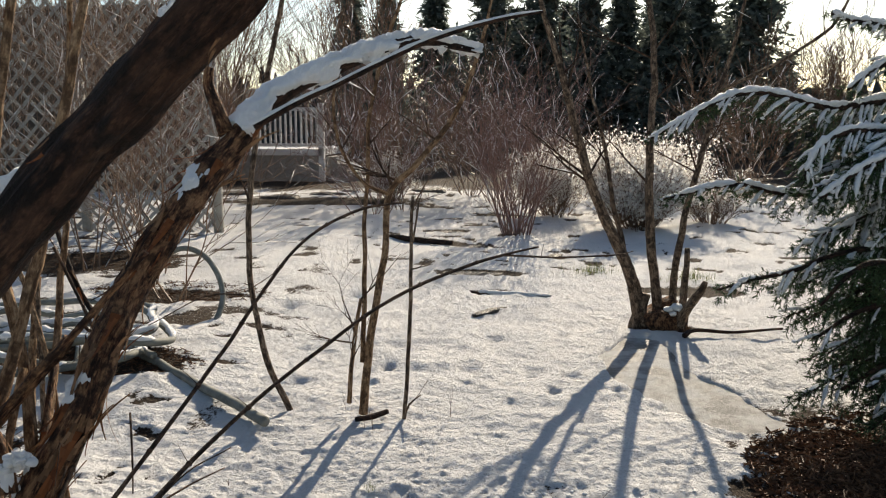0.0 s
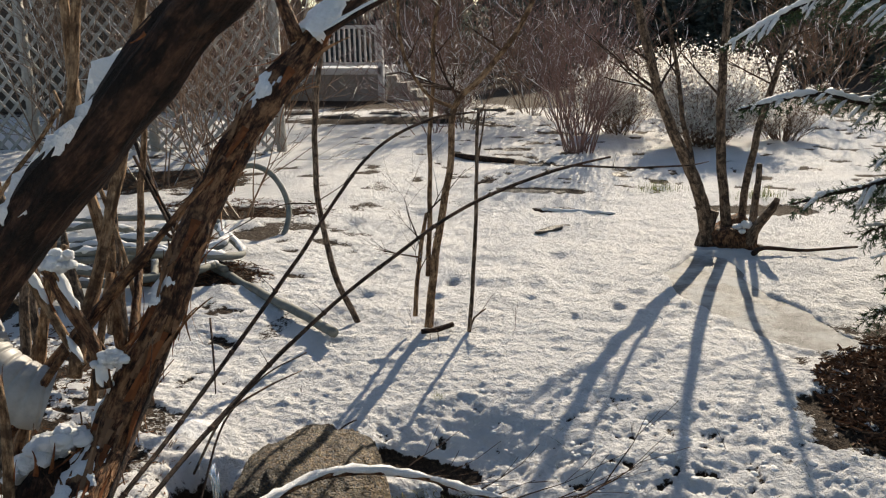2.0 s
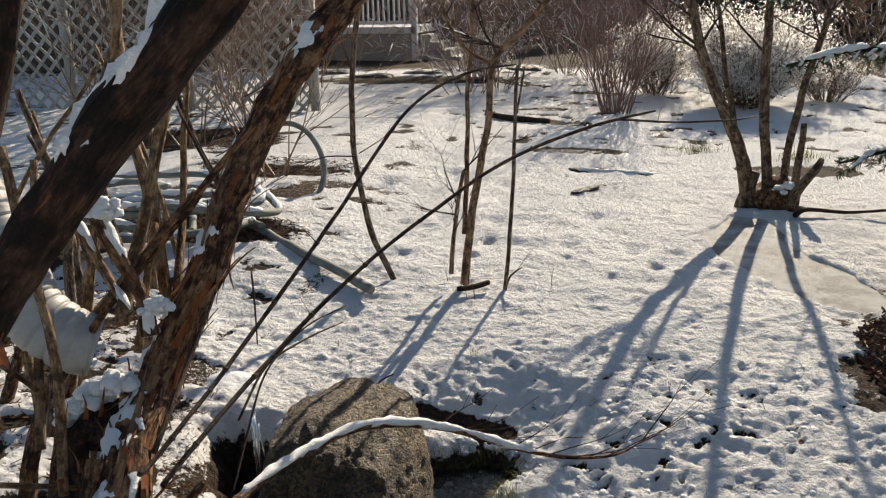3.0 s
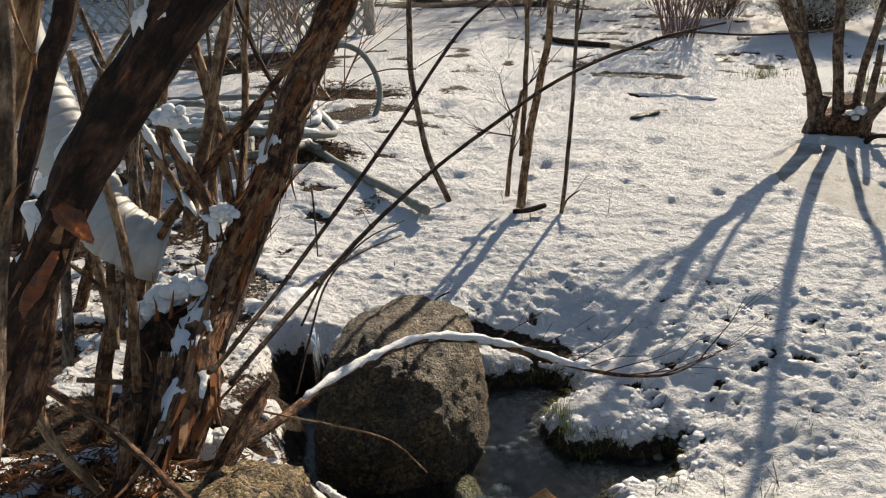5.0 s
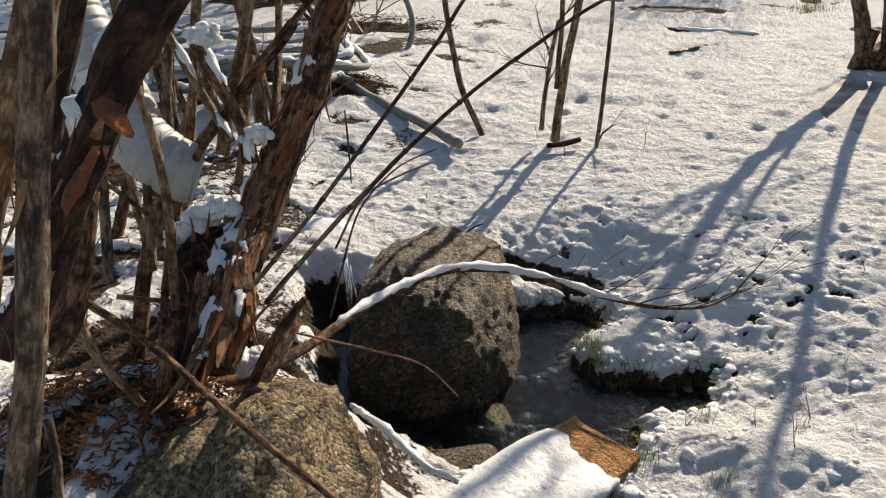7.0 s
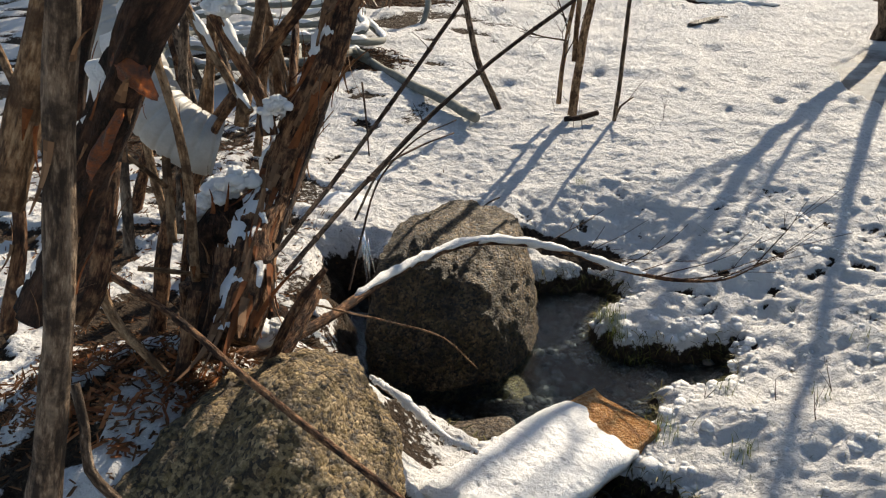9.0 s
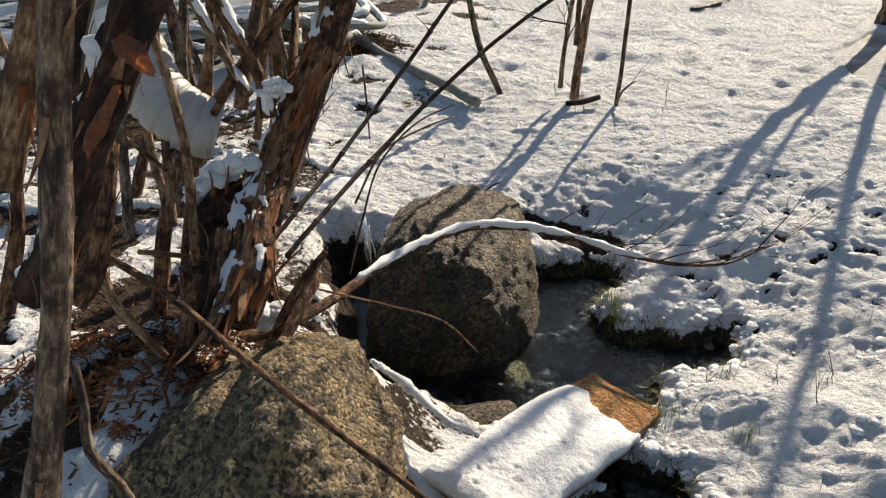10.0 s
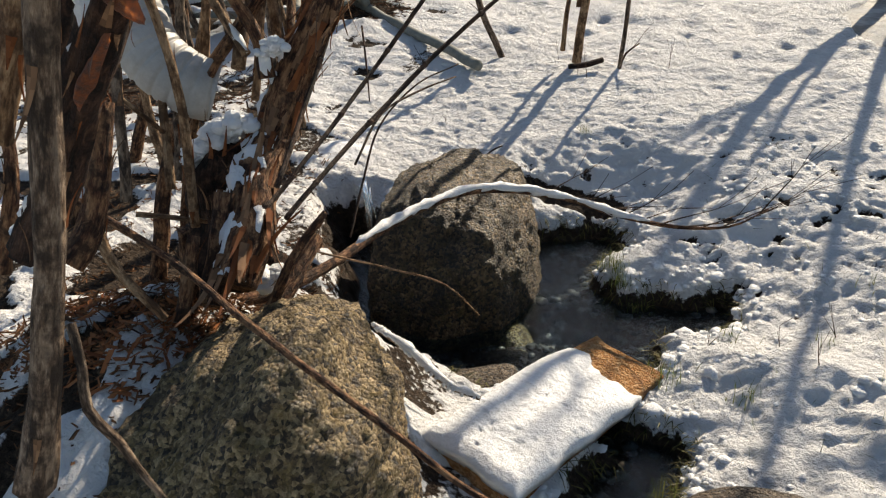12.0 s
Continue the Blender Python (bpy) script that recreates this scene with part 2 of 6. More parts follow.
# ---- mesh helpers ----
class Geo:
    """Gathers tubes, blades and lumps into one mesh."""

    def __init__(self):
        self.v, self.f, self.a = [], [], []

    def tube(self, path, sides=6, rough=0.0, seed=0, cap=True, freq=14, skin=None):
        """path: (x, y, z, radius) points, already smooth. skin (thickness, share): patches of snow that swell out of the bark."""
        base, n = len(self.v), len(path)
        up, run, last = Vector((0.31, 0.17, 0.93)), 0.0, None
        for i, (x, y, z, r) in enumerate(path):
            here = Vector((x, y, z))
            a, b = Vector(path[max(0, i - 1)][:3]), Vector(path[min(n - 1, i + 1)][:3])
            d = (b - a).normalized() if (b - a).length > 1e-9 else Vector((0, 0, 1))
            side = d.cross(up)
            if side.length < 1e-3:
                side = d.cross(Vector((1, 0, 0)))
            side.normalize()
            up = side.cross(d).normalized()
            run += (here - last).length if last else 0.0
            last = here
            for k in range(sides):
                t = 2 * math.pi * k / sides
                rr = r
                if rough:
                    rr *= 1 + rough * (noise.noise((math.cos(t) * 1.7 + seed, math.sin(t) * 1.7, run * freq + seed)) + 0.6 * noise.noise((math.cos(t) * 4.5, math.sin(t) * 4.5 + seed, run * freq * 0.7)))
                off = side * math.cos(t) + up * math.sin(t)
                if skin:
                    q = here * 11 + off * 0.5
                    m = 0.5 * off.z - 0.25 * off.x + 0.9 * noise.noise(q) + 0.6 * noise.noise(q * 2.7) + 0.35 * noise.noise(q * 7) + skin[1]
                    rr += -0.005 + (skin[0] + 0.005) * min(1.0, max(0.0, m * 1.5)) ** 1.3 * (1 + 0.35 * noise.noise(q * 5.3))
                self.v.append(tuple(here + off * rr))
                self.a.append((math.cos(t) * r, math.sin(t) * r, run + seed * 3.7))
        for i in range(n - 1):
            for k in range(sides):
                k2 = (k + 1) % sides
                p = base + i * sides
                self.f.append((p + k, p + k2, p + sides + k2, p + sides + k))
        if cap:
            self.f.append(tuple(base + k for k in reversed(range(sides))))
            self.f.append(tuple(base + (n - 1) * sides + k for k in range(sides)))

    def poly(self, *points):
        b = len(self.v)
        self.v += [tuple(p) for p in points]
        self.a += [(0.0, 0.0, 0.0)] * len(points)
        self.f.append(tuple(range(b, b + len(points))))

    def spike(self, a, b, w, side):
        """A thin three-sided needle from a to b."""
        d = (b - a).normalized()
        s = d.cross(side)
        s = s.normalized() * w if s.length > 1e-6 else Vector((w, 0, 0))
        u = d.cross(s).normalized() * w
        k = len(self.v)
        self.v += [tuple(a + s), tuple(a - s * 0.5 + u * 0.87), tuple(a - s * 0.5 - u * 0.87), tuple(b)]
        self.a += [(0.0, 0.0, 0.0)] * 4
        self.f += [(k, k + 1, k + 3), (k + 1, k + 2, k + 3), (k + 2, k, k + 3)]

    def lump(self, c, r, seed=0, flat=0.75, rings=5, sides=8):
        """A small uneven clump."""
        base = len(self.v)
        c = Vector(c)
        for i in range(rings + 1):
            t = math.pi * i / rings
            for k in range(sides):
                q = 2 * math.pi * k / sides
                d = Vector((math.sin(t) * math.cos(q), math.sin(t) * math.sin(q), math.cos(t) * flat))
                rr = r * (1 + 0.45 * noise.noise(d * 1.6 + Vector((seed * 1.3, seed * 0.7, 0))))
                self.v.append(tuple(c + d * rr))
                self.a.append((d.x * r, d.y * r, d.z * r))
        for i in range(rings):
            for k in range(sides):
                k2 = (k + 1) % sides
                p = base + i * sides
                self.f.append((p + k, p + sides + k, p + sides + k2, p + k2))

    def mesh(self, name, mat, smooth=True):
        me = bpy.data.meshes.new(name)
        me.from_pydata(self.v, [], self.f)
        at = me.attributes.new("stem", "FLOAT_VECTOR", "POINT")
        at.data.foreach_set("vector", np.array(self.a, dtype=np.float32).ravel())
        if smooth:
            me.polygons.foreach_set("use_smooth", np.ones(len(me.polygons), dtype=bool))
        me.materials.append(mat)
        me.update()
        return me


def part(name, geo, mat, parent, label="", smooth=True, kind=""):
    """Links gathered geometry as one mesh object under a thing or a part."""
    ob = new(name, geo.mesh(name, mat, smooth))
    ob.parent = parent
    if parent is not None:
        ob.matrix_parent_inverse = Matrix.Translation(-parent.matrix_basis.translation) if parent.type == "EMPTY" else Matrix.Identity(4)
    return tagged(ob, label, kind=kind)


def thing(name, base, label, category, group="", kind=""):
    ob = new(name)
    ob.empty_display_size = 0.1
    ob.location = base
    return tagged(ob, label, category, group, kind)


def single(name, geo, mat, label, category, group="", kind="", smooth=True):
    return tagged(new(name, geo.mesh(name, mat, smooth)), label, category, group, kind)


def smooth_path(points, step=0.03, wobble=0.0, seed=0):
    """A Catmull-Rom curve through (x, y, z, r) control points."""
    p = [np.array(q, float) for q in points]
    p = [2 * p[0] - p[1]] + p + [2 * p[-1] - p[-2]]
    out = []
    for a, b, c, d in zip(p, p[1:], p[2:], p[3:]):
        n = max(2, int(np.linalg.norm(c[:3] - b[:3]) / step))
        for i in range(n):
            t = i / n
            q = 0.5 * (2 * b + (c - a) * t + (2 * a - 5 * b + 4 * c - d) * t * t + (3 * b - a - 3 * c + d) * t ** 3)
            out.append(q)
    out.append(p[-2])
    res = []
    for i, q in enumerate(out):
        if wobble:
            w = noise.noise_vector((q[0] * 5 + seed, q[1] * 5, q[2] * 5)) * wobble
            q = np.array([q[0] + w.x, q[1] + w.y, q[2] + w.z, q[3]])
        res.append((q[0], q[1], q[2], max(q[3], 0.0006)))
    return res


def snow_ridge(geo, path, thick, seed, share=0.7, lift=0.75, sides=5):
    """Lumpy snow that lies along the top of a branch, with gaps."""
    run, keep, n = [], [], len(path)
    for i, (x, y, z, r) in enumerate(path):
        g = noise.noise((x * 9 + seed, y * 9, z * 9)) * 0.5 + 0.5
        if g < share:
            s = thick * max(0.2, 0.8 + 0.8 * noise.noise((x * 26, y * 26 + seed, z * 26)))
            d = (Vector(path[min(n - 1, i + 1)][:3]) - Vector(path[max(0, i - 1)][:3])).normalized()
            up = Vector((0, 0, 1)) - d * d.z
            up = up.normalized() if up.length > 0.05 else Vector((0, -1, 0))
            c = Vector((x, y, z)) + up * (r * lift + s * 0.25)
            run.append((*c, r * 0.55 + s * 0.6))
        elif run:
            keep.append(run)
            run = []
    keep.append(run)
    for run in keep:
        if len(run) > (1 if sides == 3 else 3):
            run = [(*q[:3], q[3] * min(1, (k + 0.5) / 1.8, (len(run) - k - 0.5) / 1.8)) for k, q in enumerate(run)]
            geo.tube(run, sides, 0.55 if sides > 5 else 0.0, seed, True, 55)


def snow_clumps(geo, path, size, seed, share=0.5, wrap=0.5):
    """Separate small clumps of wet snow that cling to the upper side of a thick stem."""
    rr = random.Random(seed)
    for i in range(1, len(path) - 1):
        x, y, z, r = path[i]
        if noise.noise((x * 7 + seed, y * 7, z * 7)) * 0.5 + 0.5 > share:
            continue
        d = (Vector(path[i + 1][:3]) - Vector(path[i - 1][:3])).normalized()
        up = Vector((0, 0, 1)) - d * d.z
        up = up.normalized() if up.length > 1e-3 else Vector((0, -1, 0))
        side = d.cross(up)
        for _ in range(7):
            a = rr.gauss(0, wrap)
            c = Vector((x, y, z)) + (up * math.cos(a) + side * math.sin(a)) * r * 0.97 + d * rr.gauss(0, size)
            geo.lump(c, size * rr.uniform(0.25, 0.9), rr.random() * 90, 0.8, 5, 8)


def spray(geo, rng, start, way, length, radius, levels, spread=0.6, rise=0.15, kids=3, step=0.06, wob=0.25, beads=None, least=0.0007):
    """A branching spray of thin twigs."""
    p, d = Vector(start), Vector(way).normalized()
    n = max(3, int(length / step))
    path = []
    for i in range(n + 1):
        path.append((*p, max(least, radius * (1 - 0.75 * i / n))))
        d = (d + Vector((rng.uniform(-1, 1), rng.uniform(-1, 1), rng.uniform(-1, 1))) * wob * 0.35 + Vector((0, 0, rise * 0.25))).normalized()
        p = p + d * (length / n)
    geo.tube(path, 5 if radius > 0.004 else 3, 0, rng.random() * 9, False)
    if beads is not None:
        beads.append(path)
    if levels > 0:
        for k in range(kids):
            i = rng.randint(max(1, n // 4), n)
            q = Vector(path[i][:3])
            a, b = Vector(path[max(0, i - 1)][:3]), q
            t = (b - a).normalized() if (b - a).length > 1e-9 else d
            w = t + Vector((rng.uniform(-1, 1), rng.uniform(-1, 1), rng.uniform(-0.5, 1))) * spread
            spray(geo, rng, q, w, length * rng.uniform(0.4, 0.75), max(path[i][3] * 0.75, least), levels - 1, spread, rise, kids, step, wob, beads, least)


def lattice_noise(x, y, seed):
    """Smooth value noise on arrays."""
    xi, yi = np.floor(x).astype(int), np.floor(y).astype(int)
    fx, fy = x - xi, y - yi
    fx, fy = fx * fx * (3 - 2 * fx), fy * fy * (3 - 2 * fy)

    def h(a, b):
        k = (a * 374761393 + b * 668265263 + seed * 974711) & 0x7FFFFFFF
        k = ((k ^ (k >> 13)) * 1274126177) & 0x7FFFFFFF
        return ((k ^ (k >> 16)) & 0xFFFF) / 65535.0

    return (h(xi, yi) * (1 - fx) + h(xi + 1, yi) * fx) * (1 - fy) + (h(xi, yi + 1) * (1 - fx) + h(xi + 1, yi + 1) * fx) * fy


def fbm(x, y, scale, octaves, seed):
    out, amp, tot = 0.0, 1.0, 0.0
    for o in range(octaves):
        out, tot = out + amp * lattice_noise(x * scale * 2 ** o + 17.3 * o, y * scale * 2 ** o - 9.1 * o, seed + o), tot + amp
        amp *= 0.55
    return out / tot


def puffs(x, y, scale, octaves, seed):
    """Rounded clumps with narrow creases between them, 0 to 1."""
    out, amp, tot = 0.0, 1.0, 0.0
    for o in range(octaves):
        n = lattice_noise(x * scale * 1.9 ** o + 3.7 * o, y * scale * 1.9 ** o + 11.9 * o, seed + 7 * o)
        out, tot = out + amp * np.minimum(1.0, np.abs(2 * n - 1) * 1.6), tot + amp
        amp *= 0.6
    return out / tot


def step01(a, b, v):
    t = np.clip((v - a) / (b - a), 0, 1)
    return t * t * (3 - 2 * t)


def near_line(x, y, pts):
    """Distance from a chain of (x, y, halfwidth) points, less the width there."""
    best = np.full(np.shape(x), 1e9)
    for (ax, ay, aw), (bx, by, bw) in zip(pts, pts[1:]):
        dx, dy = bx - ax, by - ay
        t = np.clip(((x - ax) * dx + (y - ay) * dy) / (dx * dx + dy * dy), 0, 1)
        best = np.minimum(best, np.hypot(x - ax - t * dx, y - ay - t * dy) - (aw + t * (bw - aw)))
    return best


# ---- the ground: lawn under thin snow, stream bed, mound ----
WATER_Z = -0.285
STREAM = [(-1.42, 2.62, 0.08), (-1.30, 2.50, 0.13), (-1.15, 2.40, 0.15), (-0.92, 2.45, 0.30), (-0.66, 2.62, 0.20), (-0.50, 2.80, 0.12)]
POOL = [(-0.85, 2.25, 0.2), (-0.52, 2.35, 0.19), (-0.30, 2.33, 0.12), (-0.04, 2.44, 0.08), (0.0, 2.52, 0.04)]
OUTFLOW = [(-1.17, 2.3, 0.10), (-1.08, 2.1, 0.10), (-1.0, 1.88, 0.07), (-0.95, 2.05, 0.12), (-0.66, 2.02, 0.12), (-0.52, 2.0, 0.10), (-0.42, 2.2, 0.16), (-0.27, 2.19, 0.10)]
SIDE_POOL = [(-0.24, 1.80, 0.05), (-0.12, 1.76, 0.07), (-0.16, 1.62, 0.11), (-0.22, 1.45, 0.10), (-0.3, 0.9, 0.2)]
OVERHANG = [(-0.80, 3.02, 0.02), (-0.62, 3.02, 0.035), (-0.44, 3.0, 0.02)]


def stream_gap(x, y):
    d = np.minimum(np.minimum(near_line(x, y, STREAM), near_line(x, y, OUTFLOW)), np.minimum(near_line(x, y, SIDE_POOL), near_line(x, y, POOL)))
    return d + 0.07 * (fbm(x, y, 9, 3, 5) - 0.5)


def land(x, y):
    """Height of the bare land."""
    base = -0.11 + 0.11 * step01(2.5, 4.2, y + 0.25 * x)
    base = base + 0.15 * step01(-1.3, -2.2, x) * step01(3.9, 2.9, y)
    mound = 0.45 * np.exp(-(((x + 1.22) / 0.50) ** 2 + ((y - 1.15) / 0.62) ** 2))
    base = base + mound + 0.10 * step01(-1.5, -2.6, x) * step01(3.5, 5.0, y)
    base = base + 0.15 * step01(0.9, 2.0, x) * step01(3.6, 2.0, y)
    roll = 0.05 * (fbm(x, y, 0.5, 2, 2) - 0.5) * step01(4, 9, y)
    base = base + roll
    d = stream_gap(x, y)
    base = base - np.clip(base - WATER_Z - 0.035, 0, 0.11) * step01(0.55, 0.03, d) * step01(-1.0, -0.7, x)
    beside = np.clip(1.6 * np.exp(-(((x + 0.38) / 0.33) ** 2 + ((y - 1.75) / 0.42) ** 2)), 0, 1)
    base = base + (np.minimum(base, -0.165 - 0.143 * (y - 1.4)) - base) * beside
    bed = WATER_Z - 0.06 - 0.10 * step01(0, -0.14, d)
    return bed + (base - bed) * step01(-0.10, 0.10, d)


DENTS = [(-0.87, 5.04, 0.045, 0.06), (0.17, 4.64, 0.05, 0.045), (0.03, 4.95, 0.08, 0.03), (-1.99, 6.48, 0.11, 0.05), (-1.55, 7.1, 0.10, 0.05), (-0.35, 5.0, 0.09, 0.03),
         (0.35, 4.2, 0.07, 0.03), (-0.25, 5.7, 0.10, 0.03), (-0.95, 7.8, 0.12, 0.04), (0.25, 5.9, 0.09, 0.03), (-1.3, 5.6, 0.09, 0.03), (-0.1, 7.7, 0.14, 0.03)]
BARE = [(2.0, 3.55, 0.98, 0.95), (2.9, 4.5, 0.7, 0.6), (-1.70, 1.80, 0.25, 0.20), (-2.0, 2.6, 0.35, 0.18), (-2.7, 4.75, 0.65, 0.28), (-2.9, 6.5, 0.5, 0.25), (-4.6, 8.0, 1.0, 0.7), (-2.9, 3.2, 0.5, 0.35), (1.03, 6.22, 0.24, 0.13),
        (-3.9, 14.8, 2.2, 0.8), (-0.62, 8.35, 0.55, 0.16), (-0.25, 7.35, 0.22, 0.13), (-0.75, 10.2, 0.4, 0.12), (-0.5, 13.5, 0.5, 0.15), (-1.2, 11.5, 0.3, 0.14), (1.5, 7.6, 0.5, 0.25)]


def snow_cover(x, y):
    """How far the land is covered, 0 to 1."""
    c = np.full(np.shape(x), 0.92)
    for bx, by, rx, ry in BARE:
        c = c - 1.05 * step01(1.3, 0.6, np.hypot((x - bx) / rx, (y - by) / ry) + 0.8 * (fbm(x, y, 4, 3, 44) - 0.5) + 0.7 * (fbm(x, y, 14, 4, 45) - 0.5))
    d = stream_gap(x, y)
    c = c * step01(0.008, 0.035, d + 0.03 * (fbm(x, y, 30, 2, 41) - 0.5))
    c = np.where(near_line(x, y, OVERHANG) < 0.03, 0.0, c)
    near = np.exp(-(((x + 0.05) / 0.8) ** 2 + ((y - 2.95) / 0.55) ** 2))
    holes = step01(0.66, 0.73, fbm(x, y, 17, 3, 31))
    c = c - 0.75 * holes * np.clip(near * 1.3, 0, 1)
    c = c - 0.7 * step01(0.62, 0.72, fbm(x, y, 3.2, 4, 77)) * step01(5.5, 9.5, y)
    mound = np.exp(-(((x + 1.2) / 0.55) ** 2 + ((y - 1.1) / 0.7) ** 2))
    c = c - 0.95 * np.clip(mound * 2.2, 0, 1) * step01(0.47, 0.57, fbm(x, y, 6.5, 4, 9))
    c = c - 1.1 * np.exp(-(((x + 1.28) / 0.2) ** 2 + ((y - 2.3) / 0.35) ** 2)) * step01(0.35, 0.5, fbm(x, y, 7, 3, 19))
    c = c - 0.7 * step01(0.56, 0.64, fbm(x, y, 5.2, 4, 12)) * step01(-1.3, -2.0, x) * step01(9, 5, y) * step01(0.3, 1.2, y)
    c = c - 1.2 * step01(17, 21, y + 0.3 * np.abs(x)) * (0.35 + 0.65 * fbm(x, y, 0.6, 3, 8))
    return np.clip(c, 0, 1)


ICE_LINE = [(0.80, 5.82, 0.13), (0.75, 5.35, 0.25), (0.83, 4.95, 0.26), (0.99, 4.6, 0.26), (1.12, 4.32, 0.20)]


def ice_gap(x, y):
    return near_line(x, y, ICE_LINE) + 0.12 * (fbm(x, y, 4, 3, 51) - 0.5)


def ground_height(x, y):
    x, y = np.asarray(x, float), np.asarray(y, float)
    z, c = land(x, y), snow_cover(x, y)
    near = step01(4.6, 2.7, y)
    far = 1 + 0.7 * step01(3.8, 4.8, y)
    lumps = far * 0.034 * (fbm(x * 0.6, y * 1.1, 5, 3, 21) - 0.5) + far * 0.024 * (fbm(x * 0.7, y * 1.2, 13, 3, 25) - 0.5) + 0.018 * (fbm(x, y, 26, 3, 22) - 0.5) * step01(10, 6, y)
    lumps = lumps + near * (0.036 * (fbm(x, y, 7, 3, 23) - 0.5) + 0.024 * (fbm(x, y, 24, 3, 24) - 0.5) + 0.009 * puffs(x, y, 15, 2, 28))
    z = z + c * (0.028 + lumps) + (1 - c) * 0.012 * (fbm(x, y, 25, 3, 6) - 0.5)
    z = z + (-0.012 - z) * step01(0.012, -0.02, ice_gap(x, y))
    for dx, dy, r, deep in DENTS:
        z = z - 1.4 * deep * np.exp(-(((x - dx) / r) ** 2 + ((y - dy) / (r * 1.3)) ** 2) * 1.6)
    return z


def at_ground(x, y):
    return float(ground_height(np.array([x]), np.array([y]))[0])


def build_ground():
    def axis(lo, hi, fine, grow, back, far_lo, far_hi):
        mid = list(np.arange(lo, hi + fine / 2, fine))
        out, s = [], fine
        v = hi
        while v < far_hi:
            s = min(s * (grow if v < 15 else 1.25), 60)
            v += s
            out.append(v)
        low, s, v = [], fine, lo
        while v > far_lo:
            s = min(s * (back if v > -15 else 1.25), 60)
            v -= s
            low.append(v)
        return np.array(low[::-1] + mid + out)

    xs, ys = axis(-1.5, 1.3, 0.010, 1.035, 1.035, -900, 900), axis(1.3, 3.9, 0.010, 1.017, 1.12, -300, 1500)
    gx, gy = np.meshgrid(xs, ys)
    gz = ground_height(gx, gy)
    nx, ny = len(xs), len(ys)
    me = bpy.data.meshes.new("ground")
    i = np.arange(nx * ny).reshape(ny, nx)
    faces = np.stack([i[:-1, :-1], i[:-1, 1:], i[1:, 1:], i[1:, :-1]], -1).reshape(-1, 4)
    me.vertices.add(nx * ny)
    me.vertices.foreach_set("co", np.stack([gx, gy, gz], -1).astype(np.float32).ravel())
    me.loops.add(faces.size)
    me.loops.foreach_set("vertex_index", faces.ravel().astype(np.int32))
    me.polygons.add(len(faces))
    me.polygons.foreach_set("loop_start", np.arange(0, faces.size, 4, dtype=np.int32))
    me.polygons.foreach_set("use_smooth", np.ones(len(faces), dtype=bool))
    for key, v in (("cover", snow_cover(gx, gy)), ("wet", step01(0.06, -0.02, stream_gap(gx, gy)))):
        me.attributes.new(key, "FLOAT", "POINT").data.foreach_set("value", v.astype(np.float32).ravel())
    me.update(calc_edges=True)
    me.validate()
    me.materials.append(GROUND)
    return tagged(new("ground", me), "lawn under thin grainy melting snow with bare wet patches", "ground", kind="structure")


build_ground()


def build_water():
    n, g = 90, Geo()
    me = bpy.data.meshes.new("stream")
    xs, ys = np.linspace(-1.75, 0.12, n), np.linspace(0.2, 3.1, n)
    gx, gy = np.meshgrid(xs, ys)
    inside = (stream_gap(gx, gy) < 0.05)
    gz = WATER_Z + 0.006 * (fbm(gx, gy, 12, 3, 3) - 0.5)
    for j in range(n - 1):
        for i in range(n - 1):
            if inside[j:j + 2, i:i + 2].any():
                g.poly(*[(gx[b, a], gy[b, a], gz[b, a]) for a, b in ((i, j), (i + 1, j), (i + 1, j + 1), (i, j + 1))])
    bm = bmesh.new()
    me = g.mesh("water", WATER)
    bm.from_mesh(me)
    bmesh.ops.remove_doubles(bm, verts=bm.verts, dist=0.001)
    bm.to_mesh(me)
    bm.free()
    me.polygons.foreach_set("use_smooth", np.ones(len(me.polygons), dtype=bool))
    ob = tagged(new("water", me), "clear shallow stream water over brown pebbles", "water", kind="structure")
    ob.visible_shadow = False


build_water()


# ---- stones ----
def boulder(name, centre, size, seed, mat, label, turn=0.0, rough=0.16, group="", lean=(0, 0), fine=5, blocky=0.0):
    bm = bmesh.new()
    bmesh.ops.create_icosphere(bm, subdivisions=fine, radius=1.0)
    off = Vector((seed * 3.1, seed * 1.7, seed * 0.9))
    for v in bm.verts:
        d = v.co.normalized()
        if blocky:
            m = max(abs(d.x), abs(d.y), abs(d.z))
            d = d.lerp(d / m * 0.85, blocky)
        k = 1 + rough * noise.noise(d * 1.1 + off) * 1.6 + rough * 0.5 * noise.noise(d * 2.7 + off) + rough * 0.22 * noise.noise(d * 7 + off) + rough * 0.20 * noise.noise(d * 17 + off) + rough * 0.17 * noise.noise(d * 38 + off)
        q = d * k
        v.co = Vector((q.x * size[0] + lean[0] * q.z * size[2], q.y * size[1] + lean[1] * q.z * size[2], q.z * size[2]))
    me = bpy.data.meshes.new(name)
    bm.to_mesh(me)
    bm.free()
    me.polygons.foreach_set("use_smooth", np.ones(len(me.polygons), dtype=bool))
    me.materials.append(mat)
    ob = new(name, me)
    ob.matrix_basis = pose(*centre, 0, 0, turn)
    return tagged(ob, label, "boulder" if max(size) > 0.2 else "stone", group)


